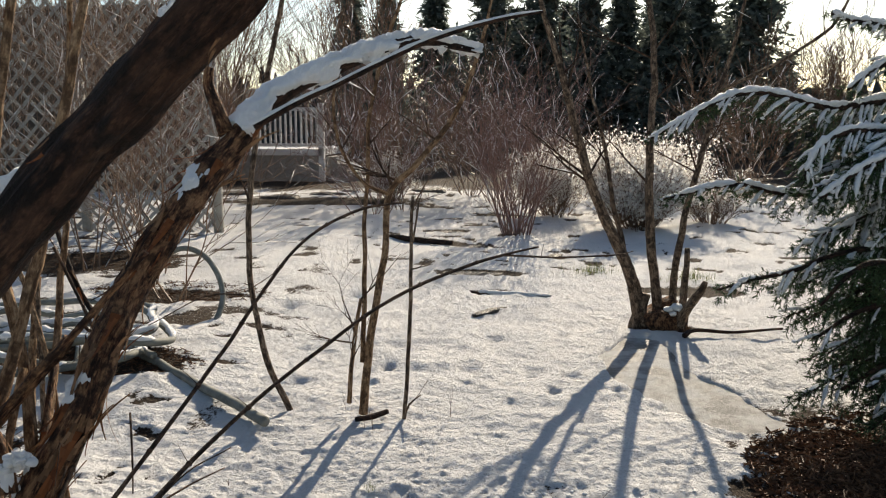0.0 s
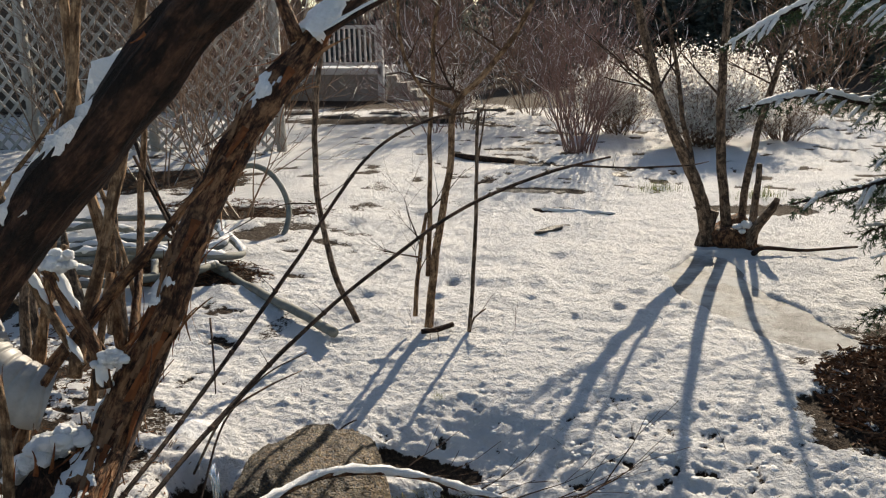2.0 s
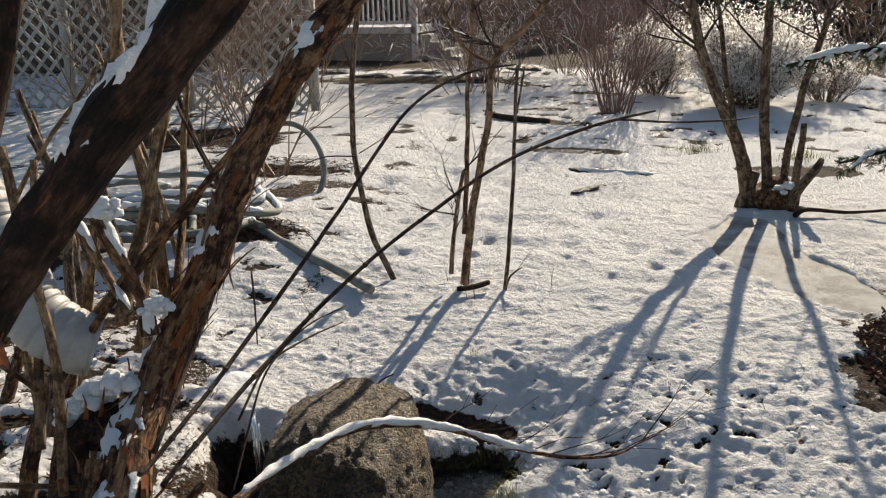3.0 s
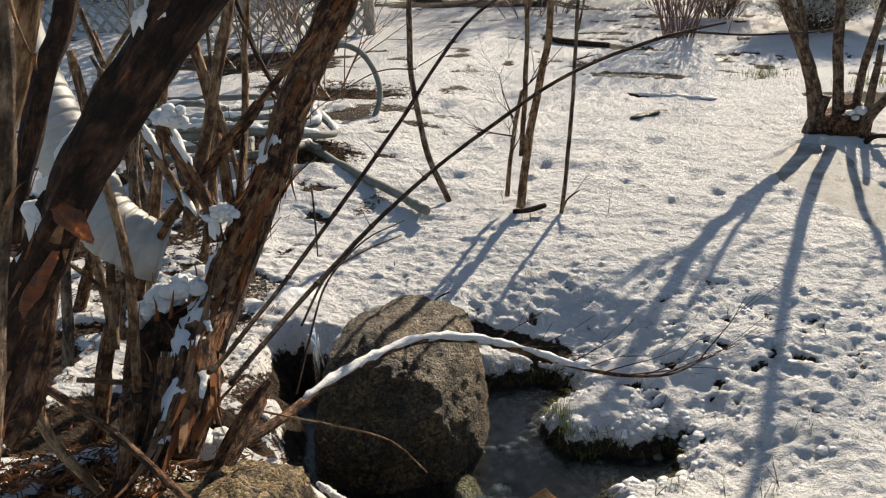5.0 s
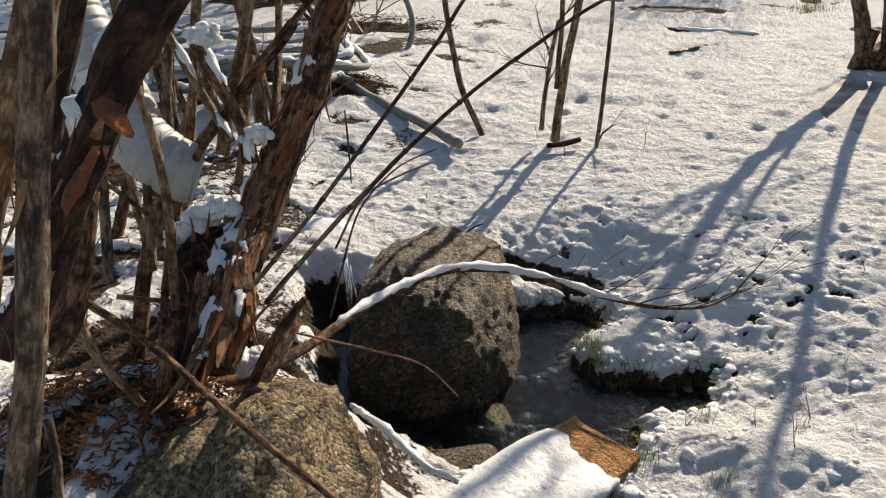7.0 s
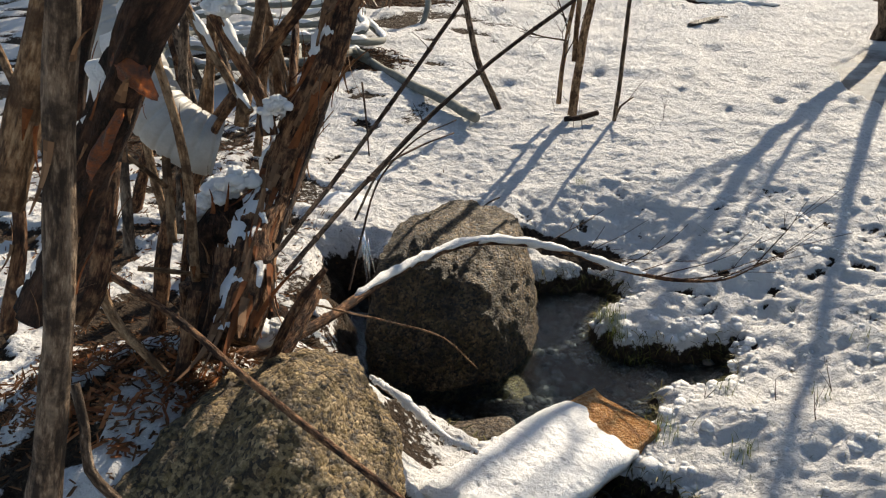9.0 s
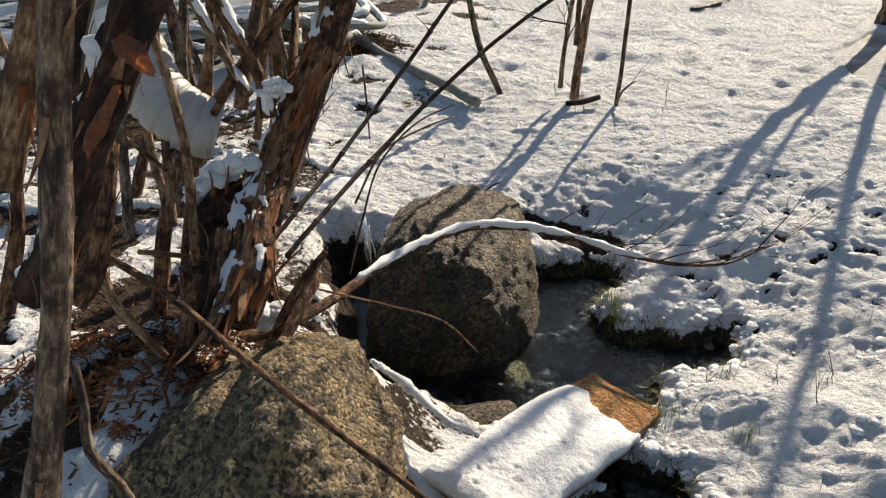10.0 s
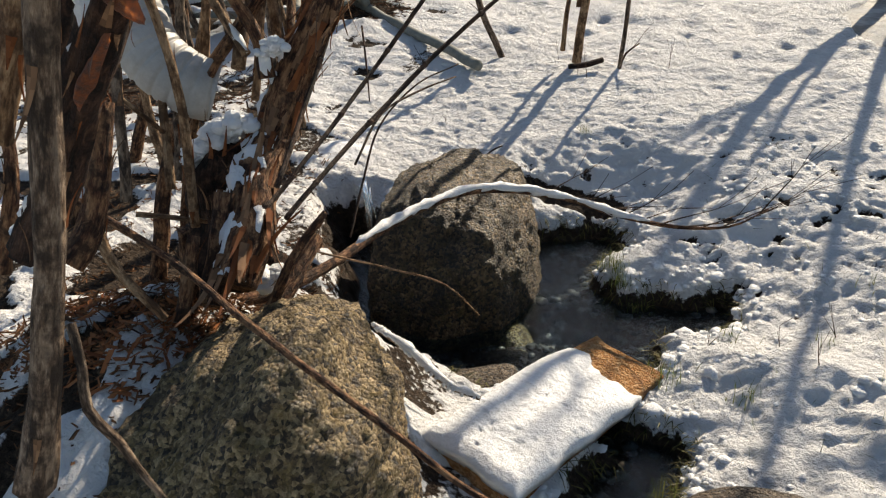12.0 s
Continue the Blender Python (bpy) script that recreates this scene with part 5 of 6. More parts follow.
def chips(name, spots, count, seed, mat, label, size=0.03, thick=0.004):
    """Flat chips and leaves strewn on the bare soil."""
    rr, g, places = random.Random(seed), Geo(), []
    for _ in range(count):
        sx, sy, rx, ry = rr.choice(spots)
        a, q = rr.uniform(0, 6.28), rr.random() ** 0.6
        places.append((sx + math.cos(a) * rx * q, sy + math.sin(a) * ry * q))
    px, py = np.array(places).T
    pz, gap = ground_height(px, py), stream_gap(px, py)
    for x, y, z, dry in zip(px, py, pz, gap):
        if dry < 0.0:
            continue
        p = Vector((x, y, z + rr.uniform(0, 0.012)))
        d = Vector((rr.gauss(0, 1), rr.gauss(0, 1), rr.gauss(0, 0.35))).normalized()
        s = d.cross(Vector((rr.gauss(0, 0.4), rr.gauss(0, 0.4), 1))).normalized()
        n = d.cross(s).normalized() * thick
        ln, w = size * rr.uniform(0.4, 1.3), size * rr.uniform(0.07, 0.22)
        g.poly(p - d * ln - s * w + n, p - d * ln * 0.7 + s * w + n, p + d * ln + s * w * 0.5 + n, p + d * ln * 0.8 - s * w + n)
        g.poly(p - d * ln - s * w + n, p + d * ln * 0.8 - s * w + n, p + d * ln * 0.8 - s * w - n, p - d * ln - s * w - n)
    return single(name, g, mat, label, "litter", kind="stuff", smooth=False)


chips("mulch", [(2.0, 3.55, 1.0, 0.97), (2.9, 4.5, 0.7, 0.6), (1.6, 3.6, 0.6, 0.6)], 13000, 3, MULCH, "dark wet bark mulch beside the snow", 0.034, 0.003)
chips("mulch", [(-2.7, 4.75, 0.7, 0.3), (-3.0, 6.6, 0.8, 0.42), (-2.9, 3.2, 0.8, 0.7), (1.03, 6.2, 0.2, 0.12), (-4.6, 8.0, 1.0, 0.7)], 7000, 4, MULCH, "dark bark mulch and wet leaves on bare soil", 0.02, 0.002)
chips("leaf_litter", [(-1.05, 1.25, 0.32, 0.25), (-1.2, 1.1, 0.45, 0.5), (-1.0, 1.35, 0.2, 0.16), (-1.4, 1.7, 0.5, 0.6), (-2.0, 2.3, 0.7, 0.7), (-1.5, 1.2, 0.3, 0.4)], 4600, 5, STRAW, "dead red-brown leaves and bark strips under the shrub", 0.017, 0.0012)


RED_CURL = leaf_material("red_bark_curl", (0.14, 0.045, 0.018), (0.42, 0.17, 0.07), 0.55, 0.3)
chips("bark_curls", [(-0.98, 1.24, 0.16, 0.10), (-1.08, 1.12, 0.22, 0.14), (-1.3, 1.2, 0.2, 0.2)], 520, 8, RED_CURL, "curled red-brown bark scraps under the shrub", 0.026, 0.001)


# ---- wet ice by the small tree ----
def build_ice():
    g, n = Geo(), 70
    xs, ys = np.linspace(0.35, 1.6, n), np.linspace(3.9, 6.15, n)
    gx, gy = np.meshgrid(xs, ys)
    inside, gz = ice_gap(gx, gy) < 0.03, 0.010 + 0.008 * (fbm(gx, gy, 9, 3, 61) - 0.5)
    for j in range(n - 1):
        for i in range(n - 1):
            if inside[j:j + 2, i:i + 2].all():
                g.poly(*[(gx[b, a], gy[b, a], gz[b, a]) for a, b in ((i, j), (i + 1, j), (i + 1, j + 1), (i, j + 1))])
    me = g.mesh("ice", ICE)
    bm = bmesh.new()
    bm.from_mesh(me)
    bmesh.ops.remove_doubles(bm, verts=bm.verts, dist=0.001)
    bm.to_mesh(me)
    bm.free()
    tagged(new("ice_sheet", me), "thin sheet of wet melting ice on the lawn", "ice", kind="structure")


build_ice()


# ---- drain pipe, hoses ----
def build_pipe():
    top = thing("drain_pipe", (-1.5, 1.9, 0.5), "white ribbed plastic drain pipe with an elbow, behind the stems", "pipe")
    line = smooth_path([(-1.709, 1.867, 1.404, 0.0509), (-1.683, 1.828, 1.233, 0.0551), (-1.635, 1.796, 1.086, 0.0689), (-1.571, 1.769, 0.957, 0.0806), (-1.513, 1.751, 0.861, 0.0827), (-1.446, 1.729, 0.756, 0.0816), (-1.362, 1.742, 0.687, 0.0809), (-1.312, 1.770, 0.662, 0.0800)], 0.004)
    cut, out, run = len(line) * 2 // 5, [], 0.0
    for i, (x, y, z, r) in enumerate(line):
        k = 0.95 if i > cut and i % 9 < 2 else 1.0
        out.append((x, y, z, r * k))
    g = Geo()
    g.tube(out, 28, 0, 1, False)
    inner = [(x, y, z, r * 0.93) for x, y, z, r in out]
    g.tube(inner[::-1], 28, 0, 1, False)
    part("elbow", g, PIPE, top, "white ribbed elbow")
    return top


build_pipe()


def hose(points, r, label, mat=HOSE, snowy=0.5, seed=0, group="hoses"):
    top = thing("hose", points[0][:3], label, "hose", group)
    q = smooth_path([(*p[:3], r) for p in points], 0.04, 0.01, seed)
    g = Geo()
    g.tube(q, 10, 0.03, seed)
    part("tube", g, mat, top)
    if snowy:
        g = Geo()
        snow_ridge(g, q, r * 0.8, seed, snowy, 0.6, 8)
        if g.v:
            part("snow", g, SNOW, top, "patchy snow", kind="stuff")


hose([(-1.295, 3.901, 0.05), (-1.588, 4.168, 0.05), (-2.014, 4.525, 0.06), (-2.465, 4.835, 0.1), (-3.087, 5.205, 0.12), (-3.768, 5.202, 0.14), (-4.218, 5.229, 0.14)], 0.027, "stiff grey pipe lying across the snow", snowy=0.2, seed=1)
hose([(-2.321, 5.669, 0.03), (-2.314, 5.9, 0.244), (-2.431, 6, 0.469), (-2.656, 6.1, 0.576), (-2.904, 6.2, 0.497), (-3.557, 7.025, 0.06)], 0.022, "grey garden hose standing in a loop", snowy=0.3, seed=2)
for k, (x, y, rx, ry, z) in enumerate(((-3.1, 4.7, 0.75, 0.42, 0.07), (-3.15, 4.75, 0.85, 0.50, 0.12), (-3.0, 4.95, 0.8, 0.45, 0.16), (-3.3, 5.15, 0.9, 0.55, 0.10), (-3.2, 4.55, 0.6, 0.35, 0.10))):
    rr = random.Random(k)
    pts = [(x + rx * rr.uniform(0.75, 1.15) * math.cos(a * 0.7 + k), y + ry * rr.uniform(0.7, 1.2) * math.sin(a * 0.7 + k), at_ground(x, y) + z * rr.uniform(0.3, 1.1)) for a in range(10)]
    hose(pts, 0.024, "loop of grey hose with snow on it", snowy=0.6, seed=10 + k)

# ---- log and flagstones in the lawn ----
log = thing("log", (0.0, 6.95, 0.02), "thin dark log sunk in the snow", "log")
q = stem([(-0.56, 7.362, 0.02, 0.024), (-0.282, 7.22, 0.02, 0.028), (0.198, 7.205, 0.02, 0.024)], BARK_DARK, log, name="wood", sides=10)
g = Geo()
snow_ridge(g, q, 0.016, 4, 0.75, 0.9, 9)
part("snow", g, SNOW, log)
for k, (x, y, sx, sy) in enumerate(((-0.62, 8.35, 0.42, 0.14), (-0.25, 7.32, 0.17, 0.12), (-0.75, 10.2, 0.32, 0.12), (-0.5, 13.5, 0.4, 0.15), (-1.2, 11.5, 0.25, 0.12), (-1.35, 12.9, 0.35, 0.12), (-0.05, 12.4, 0.35, 0.12), (-0.3, 6.55, 0.2, 0.05), (0.3, 9.6, 0.3, 0.1))):
    boulder("flagstone", (x, y, at_ground(x, y) - 0.022), (sx, sy, 0.035), 30 + k, FLAGSTONE, "flat dark flagstone showing through the snow", k * 7, 0.18, "flagstones", fine=3, blocky=0.5)
for k, (x, y, s) in enumerate(((-5.0, 15.5, 0.5), (-4.2, 16.2, 0.45), (-3.2, 16.8, 0.5), (-6.2, 16.2, 0.55), (-2.3, 17.4, 0.4))):
    boulder("border_stone", (x, y, 0.02), (s, 0.3, 0.16), 50 + k, FLAGSTONE, "grey border stone at the edge of the lawn", k * 11, 0.15, "border stones", fine=3, blocky=0.5)


# ---- lattice screen and deck ----
def box(g, lo, hi):
    (x0, y0, z0), (x1, y1, z1) = lo, hi
    b = len(g.v)
    g.v += [(x0, y0, z0), (x1, y0, z0), (x1, y1, z0), (x0, y1, z0), (x0, y0, z1), (x1, y0, z1), (x1, y1, z1), (x0, y1, z1)]
    g.a += [(0.0, 0.0, 0.0)] * 8
    g.f += [tuple(b + i for i in f) for f in ((0, 3, 2, 1), (4, 5, 6, 7), (0, 1, 5, 4), (1, 2, 6, 5), (2, 3, 7, 6), (3, 0, 4, 7))]


def build_lattice():
    x0, x1, y, z0, z1, pitch = -9.6, -4.1, 10.2, 0.05, 3.45, 0.225
    top = thing("lattice_screen", (x0, y, 0), "weathered white diagonal lattice screen with posts", "lattice")
    for k in range(4):
        g = Geo()
        x = x0 + (x1 - x0) * k / 3
        box(g, (x - 0.05, y - 0.05, -0.1), (x + 0.05, y + 0.05, z1 + 0.05))
        part("post", g, GREY_WOOD, top)
    for z in (z0, z1):
        g = Geo()
        box(g, (x0 + 0.052, y - 0.03, z - 0.04), (x1 - 0.052, y + 0.03, z + 0.04))
        part("rail", g, GREY_WOOD, top)
    h = z1 - z0 - 0.08
    for way in (1, -1):
        c = x0 - h
        while c < x1:
            a, b = c, c + h
            za, zb = (z0 + 0.04, z1 - 0.04) if way > 0 else (z1 - 0.04, z0 + 0.04)
            ca, cb = max(a, x0), min(b, x1)
            if cb - ca > 0.15:
                f = lambda v: za + (zb - za) * (v - a) / h
                yy, s = y - 0.012 * way, 0.032
                g = Geo()
                k = len(g.v)
                g.v += [(ca - s, yy - 0.005, f(ca)), (ca + s, yy - 0.005, f(ca)), (cb + s, yy - 0.005, f(cb)), (cb - s, yy - 0.005, f(cb)), (ca - s, yy + 0.005, f(ca)), (ca + s, yy + 0.005, f(ca)), (cb + s, yy + 0.005, f(cb)), (cb - s, yy + 0.005, f(cb))]
                g.a += [(0.0, 0.0, 0.0)] * 8
                g.f += [(0, 1, 2, 3), (7, 6, 5, 4), (0, 3, 7, 4), (1, 5, 6, 2), (0, 4, 5, 1), (3, 2, 6, 7)]
                part("slat", g, GREY_WOOD, top, smooth=False)
            c += pitch
    return top


build_lattice()
# invented dark backing, set well behind the lattice so its gaps read as shade
g = Geo()
box(g, (-17.0, 16.5, -0.1), (-7.0, 16.7, 4.0))
single("wall_backing", g, GAP_SHADE, "plain dark backing added to shade the lattice gaps", "wall", kind="structure", smooth=False)


def build_deck():
    x0, x1, y, z = -9.5, -5.35, 20.0, 0.92
    top = thing("deck", (x1, y, 0), "white raised garden deck with a baluster railing", "deck")
    g = Geo()
    box(g, (x0, y, z - 0.16), (x1, y + 3.0, z))
    part("platform", g, WHITE_WOOD, top, "snow-dusted deck edge", False)
    g = Geo()
    box(g, (x0, y + 0.06, 0), (x1 - 0.05, y + 0.10, z - 0.163))
    part("skirting", g, GREY_WOOD, top, "grey skirting boards", False)
    for zz in (z + 0.10, z + 1.0):
        g = Geo()
        box(g, (x0, y + 0.02, zz - 0.04), (x1 - 0.09, y + 0.09, zz + 0.04))
        part("rail", g, WHITE_WOOD, top, "", False)
    x = x0 + 0.1
    while x < x1 - 0.1:
        g = Geo()
        box(g, (x - 0.022, y + 0.035, z + 0.142), (x + 0.022, y + 0.075, z + 0.958))
        part("baluster", g, WHITE_WOOD, top, "", False)
        x += 0.135
    g = Geo()
    box(g, (x1 - 0.088, y + 0.0, 0), (x1 + 0.05, y + 0.14, z + 1.15))
    part("post", g, WHITE_WOOD, top, "", False)
    for k in range(4):
        g = Geo()
        box(g, (x1 + 0.053, y + 0.3, 0.18 * k), (x1 + 1.1 - 0.26 * k, y + 1.5, 0.18 * (k + 1) - 0.003))
        part("step", g, GREY_WOOD, top, "", False)


build_deck()


# ---- the spruce whose boughs reach in ----
def needles_along(g, rr, path, length, every, around, width=0.0026):
    for (x, y, z, r), (x2, y2, z2, _) in zip(path, path[1:]):
        a, b = Vector((x, y, z)), Vector((x2, y2, z2))
        d = b - a
        n = max(1, int(d.length / every))
        t = d.normalized()
        for i in range(n):
            p = a + d * (i + rr.random()) / n
            for _ in range(around):
                q = Vector((rr.gauss(0, 1), rr.gauss(0, 1), rr.gauss(0.25, 1)))
                q = (q - t * q.dot(t)).normalized()
                g.spike(p, p + (q * 0.8 + t * 0.75) * length * rr.uniform(0.7, 1.1), width, t + q)


def bough(top, line, seed, twig=0.24, snowy=0.8, every=0.016, snow_thick=0.022):
    rr = random.Random(seed)
    q = smooth_path(line, 0.04, 0.01, seed)
    wood, leaf, white = Geo(), Geo(), Geo()
    wood.tube(q, 6, 0.1, seed)
    total = len(q)
    needles_along(leaf, rr, q[total // 4:], 0.028, every, 5)
    if snowy:
        snow_ridge(white, smooth_path(q[::3], 0.015), snow_thick * 0.8, seed, 0.9 * snowy, 0.9, 9)
    for i in range(3, total - 1, 1):
        for sgn in (-1, 1):
            t = (Vector(q[min(total - 1, i + 1)][:3]) - Vector(q[i - 1][:3])).normalized()
            side = t.cross(Vector((0.1, -0.65, 0.76))).normalized() * sgn
            ln = 1.25 * twig * min(1.0, 0.25 + 1.4 * (1 - i / total)) * rr.uniform(0.5, 1.15)
            p, d, path = Vector(q[i][:3]), (side * rr.uniform(0.25, 0.6) + t * 0.9 + Vector((0, 0, rr.uniform(-0.4, 0.05)))).normalized(), []
            steps = max(3, int(ln / 0.03))
            for k in range(steps + 1):
                path.append((*p, 0.0022 * (1 - 0.6 * k / steps)))
                d = (d + Vector((rr.gauss(0, 0.05), rr.gauss(0, 0.05), -0.10))).normalized()
                p = p + d * ln / steps
            wood.tube(path, 3, 0, 1, False)
            needles_along(leaf, rr, path, 0.031, every, 5)
            for k in range(2, len(path) - 1, 2):
                v = Vector(path[k][:3])
                e = v + (d * 0.5 + t * rr.uniform(-0.3, 0.6) + side * rr.uniform(-0.4, 0.8) + Vector((0, 0, rr.uniform(-0.7, -0.1)))).normalized() * ln * rr.uniform(0.25, 0.45)
                twiglet = [(*v.lerp(e, m / 3), 0.0013) for m in range(4)]
                wood.tube(twiglet, 3, 0, 1, False)
                needles_along(leaf, rr, twiglet, 0.028, every * 1.3, 4)
            if rr.random() < snowy * 0.75:
                snow_ridge(white, path, snow_thick * 0.75, rr.random() * 30, 0.68, 2.2, 7)
                for x, y, z, _ in path[1:]:
                    if rr.random() < 0.2:
                        white.lump((x + rr.gauss(0, 0.006), y + rr.gauss(0, 0.006), z + 0.007), snow_thick * rr.uniform(0.3, 0.7), rr.random() * 50, 0.65, 4, 6)
    b = part("bough", wood, BARK_DARK, top)
    part("needle_mass", leaf, NEEDLE, b, "dark green needles", False, "stuff")
    if white.v:
        part("snow", white, SNOW, b, "cushions of snow", kind="stuff")


spruce = thing("spruce", (3.0, 5.0, 0.0), "young spruce with snow-laden drooping boughs", "tree")
stem([(3.0, 5.0, -0.1, 0.11), (3.0, 5.0, 0.8, 0.09), (3.02, 5.0, 2.0, 0.06), (3.0, 5.02, 3.4, 0.03), (3.0, 5.0, 4.4, 0.006)], BARK_DARK, spruce, name="trunk", sides=12)
for k, (px, tw_, sn) in enumerate((
    ([(2.673, 5, 1.855, 0.039), (1.928, 4.6, 1.691, 0.0239), (1.528, 4.4, 1.63, 0.0175), (1.105, 4.25, 1.695, 0.0135), (0.849, 4.15, 1.627, 0.0101), (0.59, 4.1, 1.48, 0.0056)], 0.24, 0.95),
    ([(2.708, 5, 1.516, 0.0391), (1.955, 4.5, 1.504, 0.0235), (1.518, 4.2, 1.515, 0.0167), (1.339, 4.1, 1.403, 0.0103), (1.293, 4.05, 1.287, 0.0058)], 0.26, 0.95),
    ([(2.74, 5, 1.201, 0.0393), (1.857, 4.6, 1.194, 0.0204), (1.34, 4.4, 1.199, 0.0142), (1.008, 4.3, 1.244, 0.0106), (0.686, 4.25, 1.177, 0.0059)], 0.20, 0.9),
    ([(2.763, 5, 0.977, 0.0395), (1.959, 4.4, 0.954, 0.0199), (1.561, 4.2, 0.935, 0.0139), (1.222, 4.1, 0.834, 0.0103), (0.923, 4.1, 0.752, 0.0058)], 0.24, 0.35),
    ([(2.648, 5, 2.097, 0.0352), (1.966, 4.5, 1.991, 0.0169), (1.671, 4.3, 2.013, 0.0127), (1.402, 4.2, 2.058, 0.0061)], 0.14, 0.95),
    ([(2.804, 5, 0.585, 0.04), (2.095, 4.4, 0.636, 0.0204), (1.647, 4.1, 0.678, 0.0138), (1.365, 4, 0.543, 0.0074)], 0.28, 0.2),
    ([(2.724, 5, 1.359, 0.0392), (1.927, 4.3, 1.411, 0.0193), (1.554, 4, 1.369, 0.0132), (1.311, 3.9, 1.221, 0.007)], 0.26, 0.9),
    ([(2.784, 5, 0.782, 0.0397), (1.93, 4.2, 0.872, 0.0191), (1.527, 3.9, 0.917, 0.013), (1.31, 3.8, 0.751, 0.007)], 0.28, 0.25),
    ([(2.682, 5, 1.763, 0.0351), (2.079, 4.6, 1.832, 0.0208), (1.751, 4.4, 1.848, 0.0146), (1.54, 4.3, 1.709, 0.0078)], 0.22, 0.95),
    ([(2.845, 5, 0.183, 0.0407), (2.229, 4.5, 0.281, 0.0213), (1.815, 4.2, 0.388, 0.0145), (1.549, 4.1, 0.266, 0.0078)], 0.28, 0.05),
    ([(2.875, 5.1, 0.429, 0.0411), (2.198, 4.7, 0.379, 0.0219), (1.884, 4.5, 0.362, 0.0155), (1.597, 4.4, 0.289, 0.0083)], 0.28, 0.05),
    ([(2.813, 5.1, 1.031, 0.0402), (2.184, 4.8, 1.056, 0.0218), (1.755, 4.6, 1.042, 0.0152), (1.501, 4.5, 0.931, 0.0082)], 0.28, 0.5),
    ([(2.807, 5.2, 1.611, 0.0407), (2.285, 5, 1.609, 0.0226), (2.006, 4.9, 1.578, 0.0163), (1.677, 4.8, 1.516, 0.0087)], 0.28, 0.8),
    ([(2.874, 5, -0.09, 0.0372), (2.253, 4.4, 0.101, 0.0212), (1.887, 4.2, 0.158, 0.0148), (1.695, 4.1, 0.07, 0.008)], 0.26, 0.0),
    ([(2.903, 5.2, 0.682, 0.0415), (2.433, 5, 0.642, 0.0232), (2.087, 4.9, 0.588, 0.0167), (1.748, 4.8, 0.536, 0.0089)], 0.30, 0.1),
)):
    bough(spruce, px, 100 + k, tw_, sn)
rr = random.Random(78)
for k in range(26):
    z = 0.25 + 1.55 * k / 26
    end = Vector((rr.uniform(1.28, 1.75), rr.uniform(3.9, 4.6), z * rr.uniform(0.75, 1.0) - 0.1))
    p = Vector((3.0, 5.0, z + 0.15))
    m = p.lerp(end, 0.55) + Vector((0, 0, 0.10))
    bough(spruce, [(*p, 0.014), (*m, 0.008), (*end, 0.003)], 180 + k, 0.30, 0.25 if z < 1.0 else 0.7, 0.022)
rr = random.Random(77)
for k in range(9):
    a, z = rr.uniform(-1.2, 2.2), 0.5 + 3.2 * k / 9
    ln = 1.4 * (1 - z / 4.8) + 0.2
    d = Vector((math.cos(a), math.sin(a), 0))
    p = Vector((3.0, 5.0, z))
    bough(spruce, [(*p, 0.014), (*(p + d * ln * 0.5 + Vector((0, 0, 0.02))), 0.009), (*(p + d * ln + Vector((0, 0, -0.15))), 0.004)], 140 + k, 0.26, 0.6, 0.045)


# ---- conifers and woods behind ----
def far_conifer(at, tall, seed, snowy=True):
    top = thing("conifer", (*at, 0), "tall dark conifer behind the garden", "tree", "conifers behind the garden")
    rr = random.Random(seed)
    g = Geo()
    g.tube([(*at, -0.1, 0.14), (*at, tall * 0.6, 0.07), (*at, tall, 0.012)], 8, 0.05, seed)
    part("trunk", g, BARK_DARK, top)
    g, w = Geo(), Geo()
    for k in range(int(tall * 48)):
        z = 0.1 + (tall - 0.15) * (k / (tall * 48)) ** 0.9
        a = rr.uniform(0, 6.283)
        ln = (0.30 + 0.24 * tall * (1 - z / tall)) * rr.uniform(0.55, 1.15)
        d = Vector((math.cos(a), math.sin(a), rr.uniform(-0.35, 0.12)))
        p = Vector((*at, z))
        for i in range(15):
            t = (i + rr.random()) / 15
            c = p + d * ln * t + Vector((0, 0, -0.12 * t * t * ln))
            q = Vector((rr.gauss(0, 1), rr.gauss(0, 1), rr.gauss(-0.35, 0.5))).normalized()
            s = q.cross(Vector((rr.gauss(0, 1), rr.gauss(0, 1), rr.gauss(0, 1)))).normalized()
            ll, ww = rr.uniform(0.24, 0.62), rr.uniform(0.05, 0.12)
            g.poly(c - s * ww, c + q * ll * 0.6 - s * ww * 0.8, c + q * ll, c + q * ll * 0.5 + s * ww)
        if snowy and rr.random() < 0.5:
            e = p + d * ln * rr.uniform(0.6, 1.0)
            w.lump(e, rr.uniform(0.025, 0.075), rr.random() * 40, 0.5, 3, 5)
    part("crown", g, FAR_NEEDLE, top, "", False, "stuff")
    if w.v:
        part("snow", w, SNOW, top, "specks of snow", kind="stuff")


rr = random.Random(9)
for k, (x, y, h) in enumerate(((-3.0, 24, 5.6), (-1.3, 23, 6.6), (0.1, 24, 7.0), (1.3, 22, 5.6), (2.3, 23, 5.2), (3.5, 23, 7.4), (4.6, 24, 6.0), (5.6, 22.5, 7.2), (6.9, 24, 3.4), (8.4, 26, 2.4), (-4.6, 25, 5.4), (-6.2, 27, 6.4), (0.7, 20.5, 3.0), (2.6, 20.0, 2.6), (4.6, 20.5, 2.6), (-2.3, 20.5, 3.0), (6.6, 20.5, 2.4), (9.6, 23, 2.6), (-0.6, 21, 2.6), (-4.2, 21.5, 3.0), (11.4, 25, 2.8), (8.2, 21.5, 2.2))):
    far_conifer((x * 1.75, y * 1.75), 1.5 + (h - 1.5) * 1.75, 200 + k)
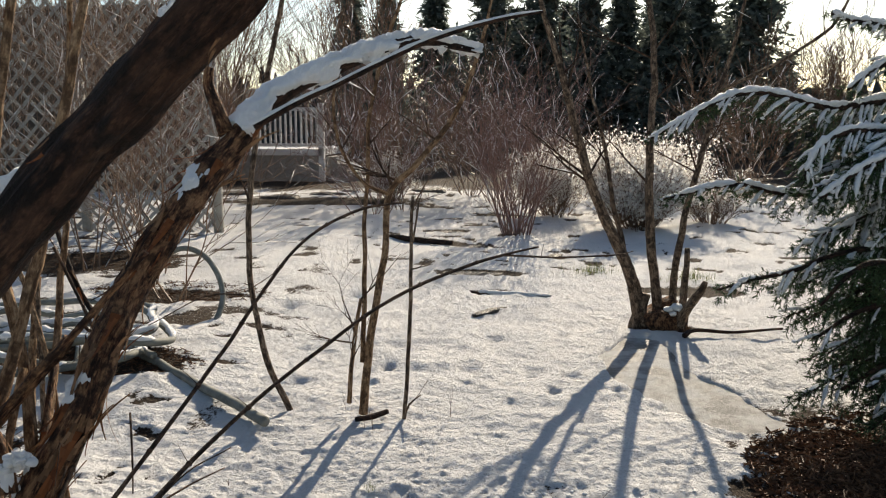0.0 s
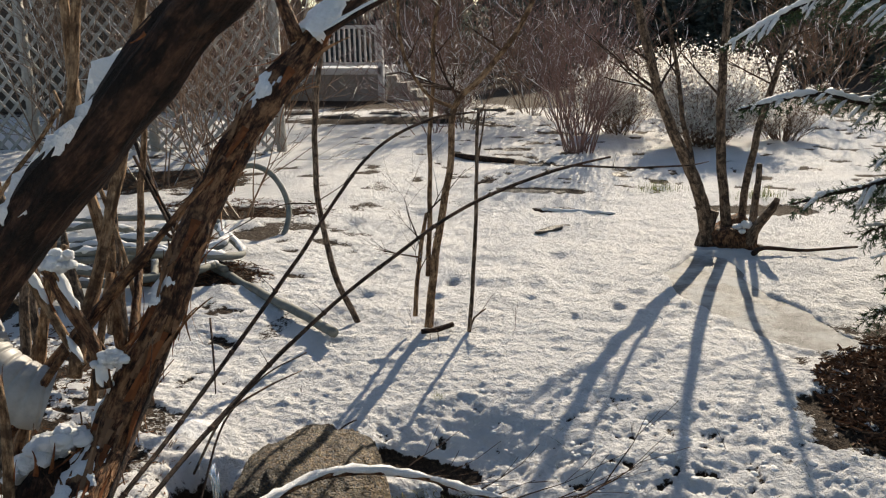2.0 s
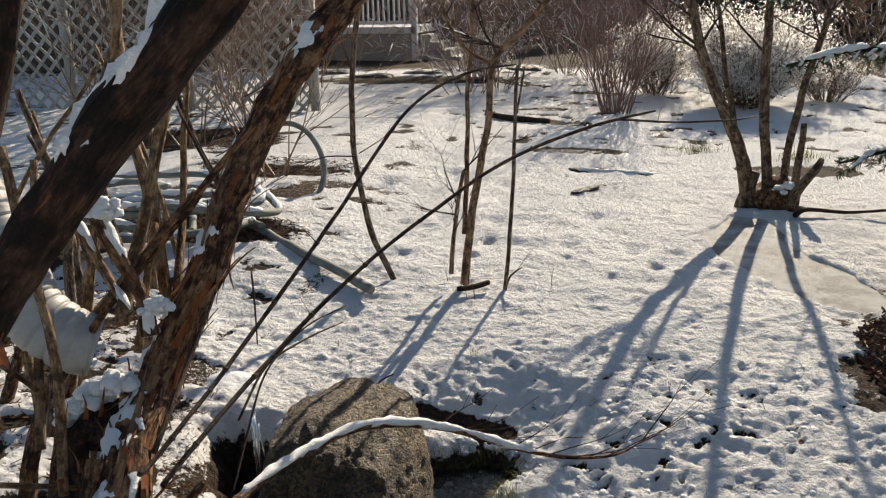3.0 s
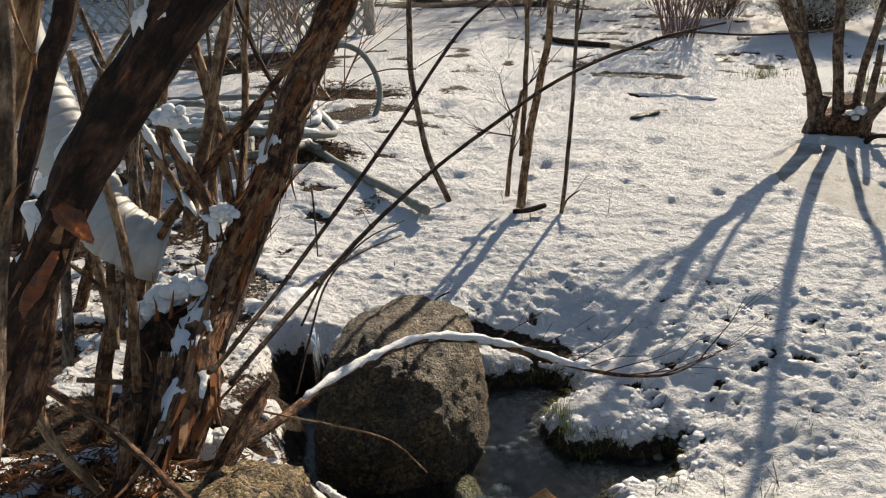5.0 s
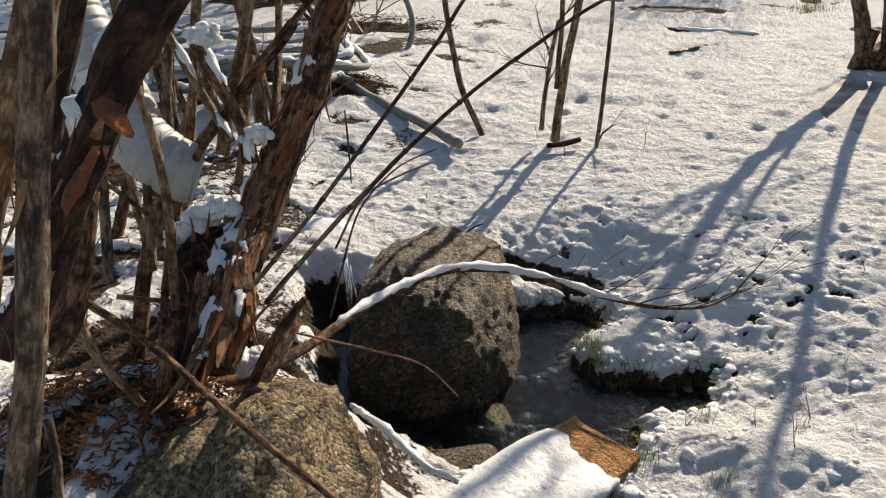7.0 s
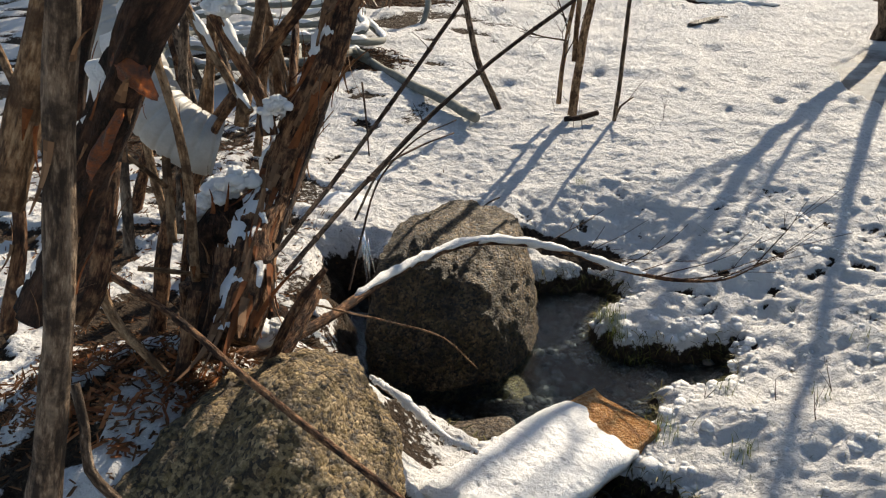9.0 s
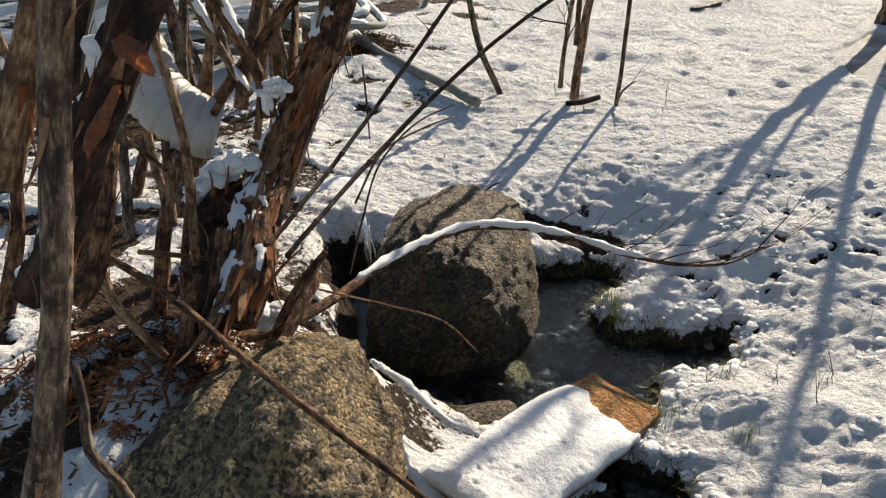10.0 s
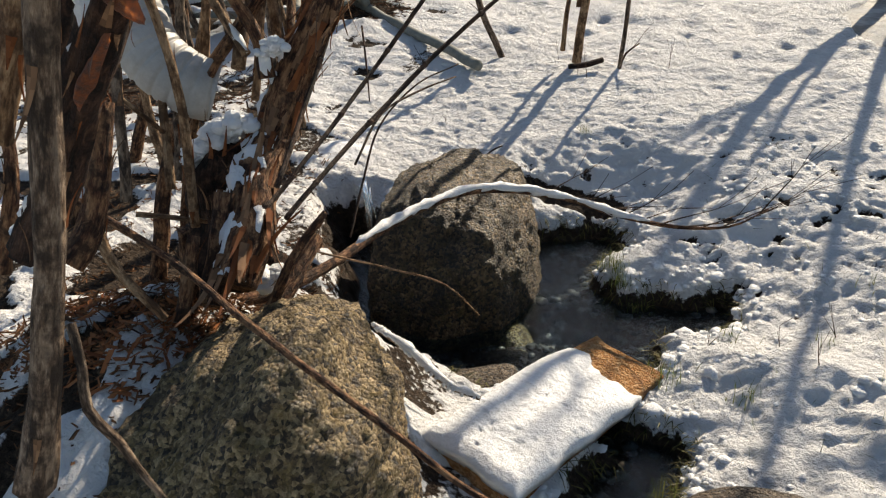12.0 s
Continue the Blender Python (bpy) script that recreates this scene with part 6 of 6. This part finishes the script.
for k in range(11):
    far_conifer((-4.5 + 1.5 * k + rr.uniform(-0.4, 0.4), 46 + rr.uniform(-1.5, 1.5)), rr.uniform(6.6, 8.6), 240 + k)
for k, (x, y, h) in enumerate(((11.5, 34, 6.0), (13.0, 36, 5.6), (14.5, 33, 5.4), (10.2, 37, 6.5), (-8.5, 31, 7.5), (-11, 27, 7.0), (-6.0, 26, 7.0), (-13, 22, 6.0), (16.5, 36, 5.6), (-3.6, 18.6, 6.4), (-7.5, 17.5, 6.5))):
    twiggy_bush("bare_tree", (x, y), 1.5, h * 0.6, 6, 300 + k, FAR_TWIG, "bare leafless tree behind the garden", 0.04, 0, 0.25, 0.5, 3, 4, group="bare trees behind the garden")


def build_far_woods():
    """A long low wooded rise that closes the view all round."""
    g, rr, n = Geo(), random.Random(2), 240
    ring = []
    for i in range(n):
        a = 2 * math.pi * i / n
        r = 62 + 9 * math.sin(3 * a)
        h = 3.6 + 1.5 * noise.noise((math.cos(a) * 7, math.sin(a) * 7, 0)) + rr.uniform(0, 0.7)
        ring.append((r * math.cos(a), r * math.sin(a), h))
    for (x, y, h), (x2, y2, h2) in zip(ring, ring[1:] + ring[:1]):
        g.poly((x, y, -0.5), (x2, y2, -0.5), (x2 * 1.02, y2 * 1.02, h2 * 0.7), (x * 1.02, y * 1.02, h * 0.7))
        g.poly((x * 1.02, y * 1.02, h * 0.7), (x2 * 1.02, y2 * 1.02, h2 * 0.7), (x2 * 1.12, y2 * 1.12, h2), (x * 1.12, y * 1.12, h))
        for _ in range(14):
            t, s = rr.random(), rr.uniform(0.6, 1.5)
            px, py = x + (x2 - x) * t, y + (y2 - y) * t
            k, z = rr.uniform(1.0, 1.1), rr.uniform(0.2, h)
            g.poly((px * k - s * 0.3, py * k, z), (px * k + s * 0.3, py * k, z), (px * k + rr.uniform(-0.1, 0.1), py * k, z + s))
    single("backdrop", g, HEDGE_WOOD, "dark wooded rise far behind the garden", "woods", kind="structure", smooth=False)


build_far_woods()
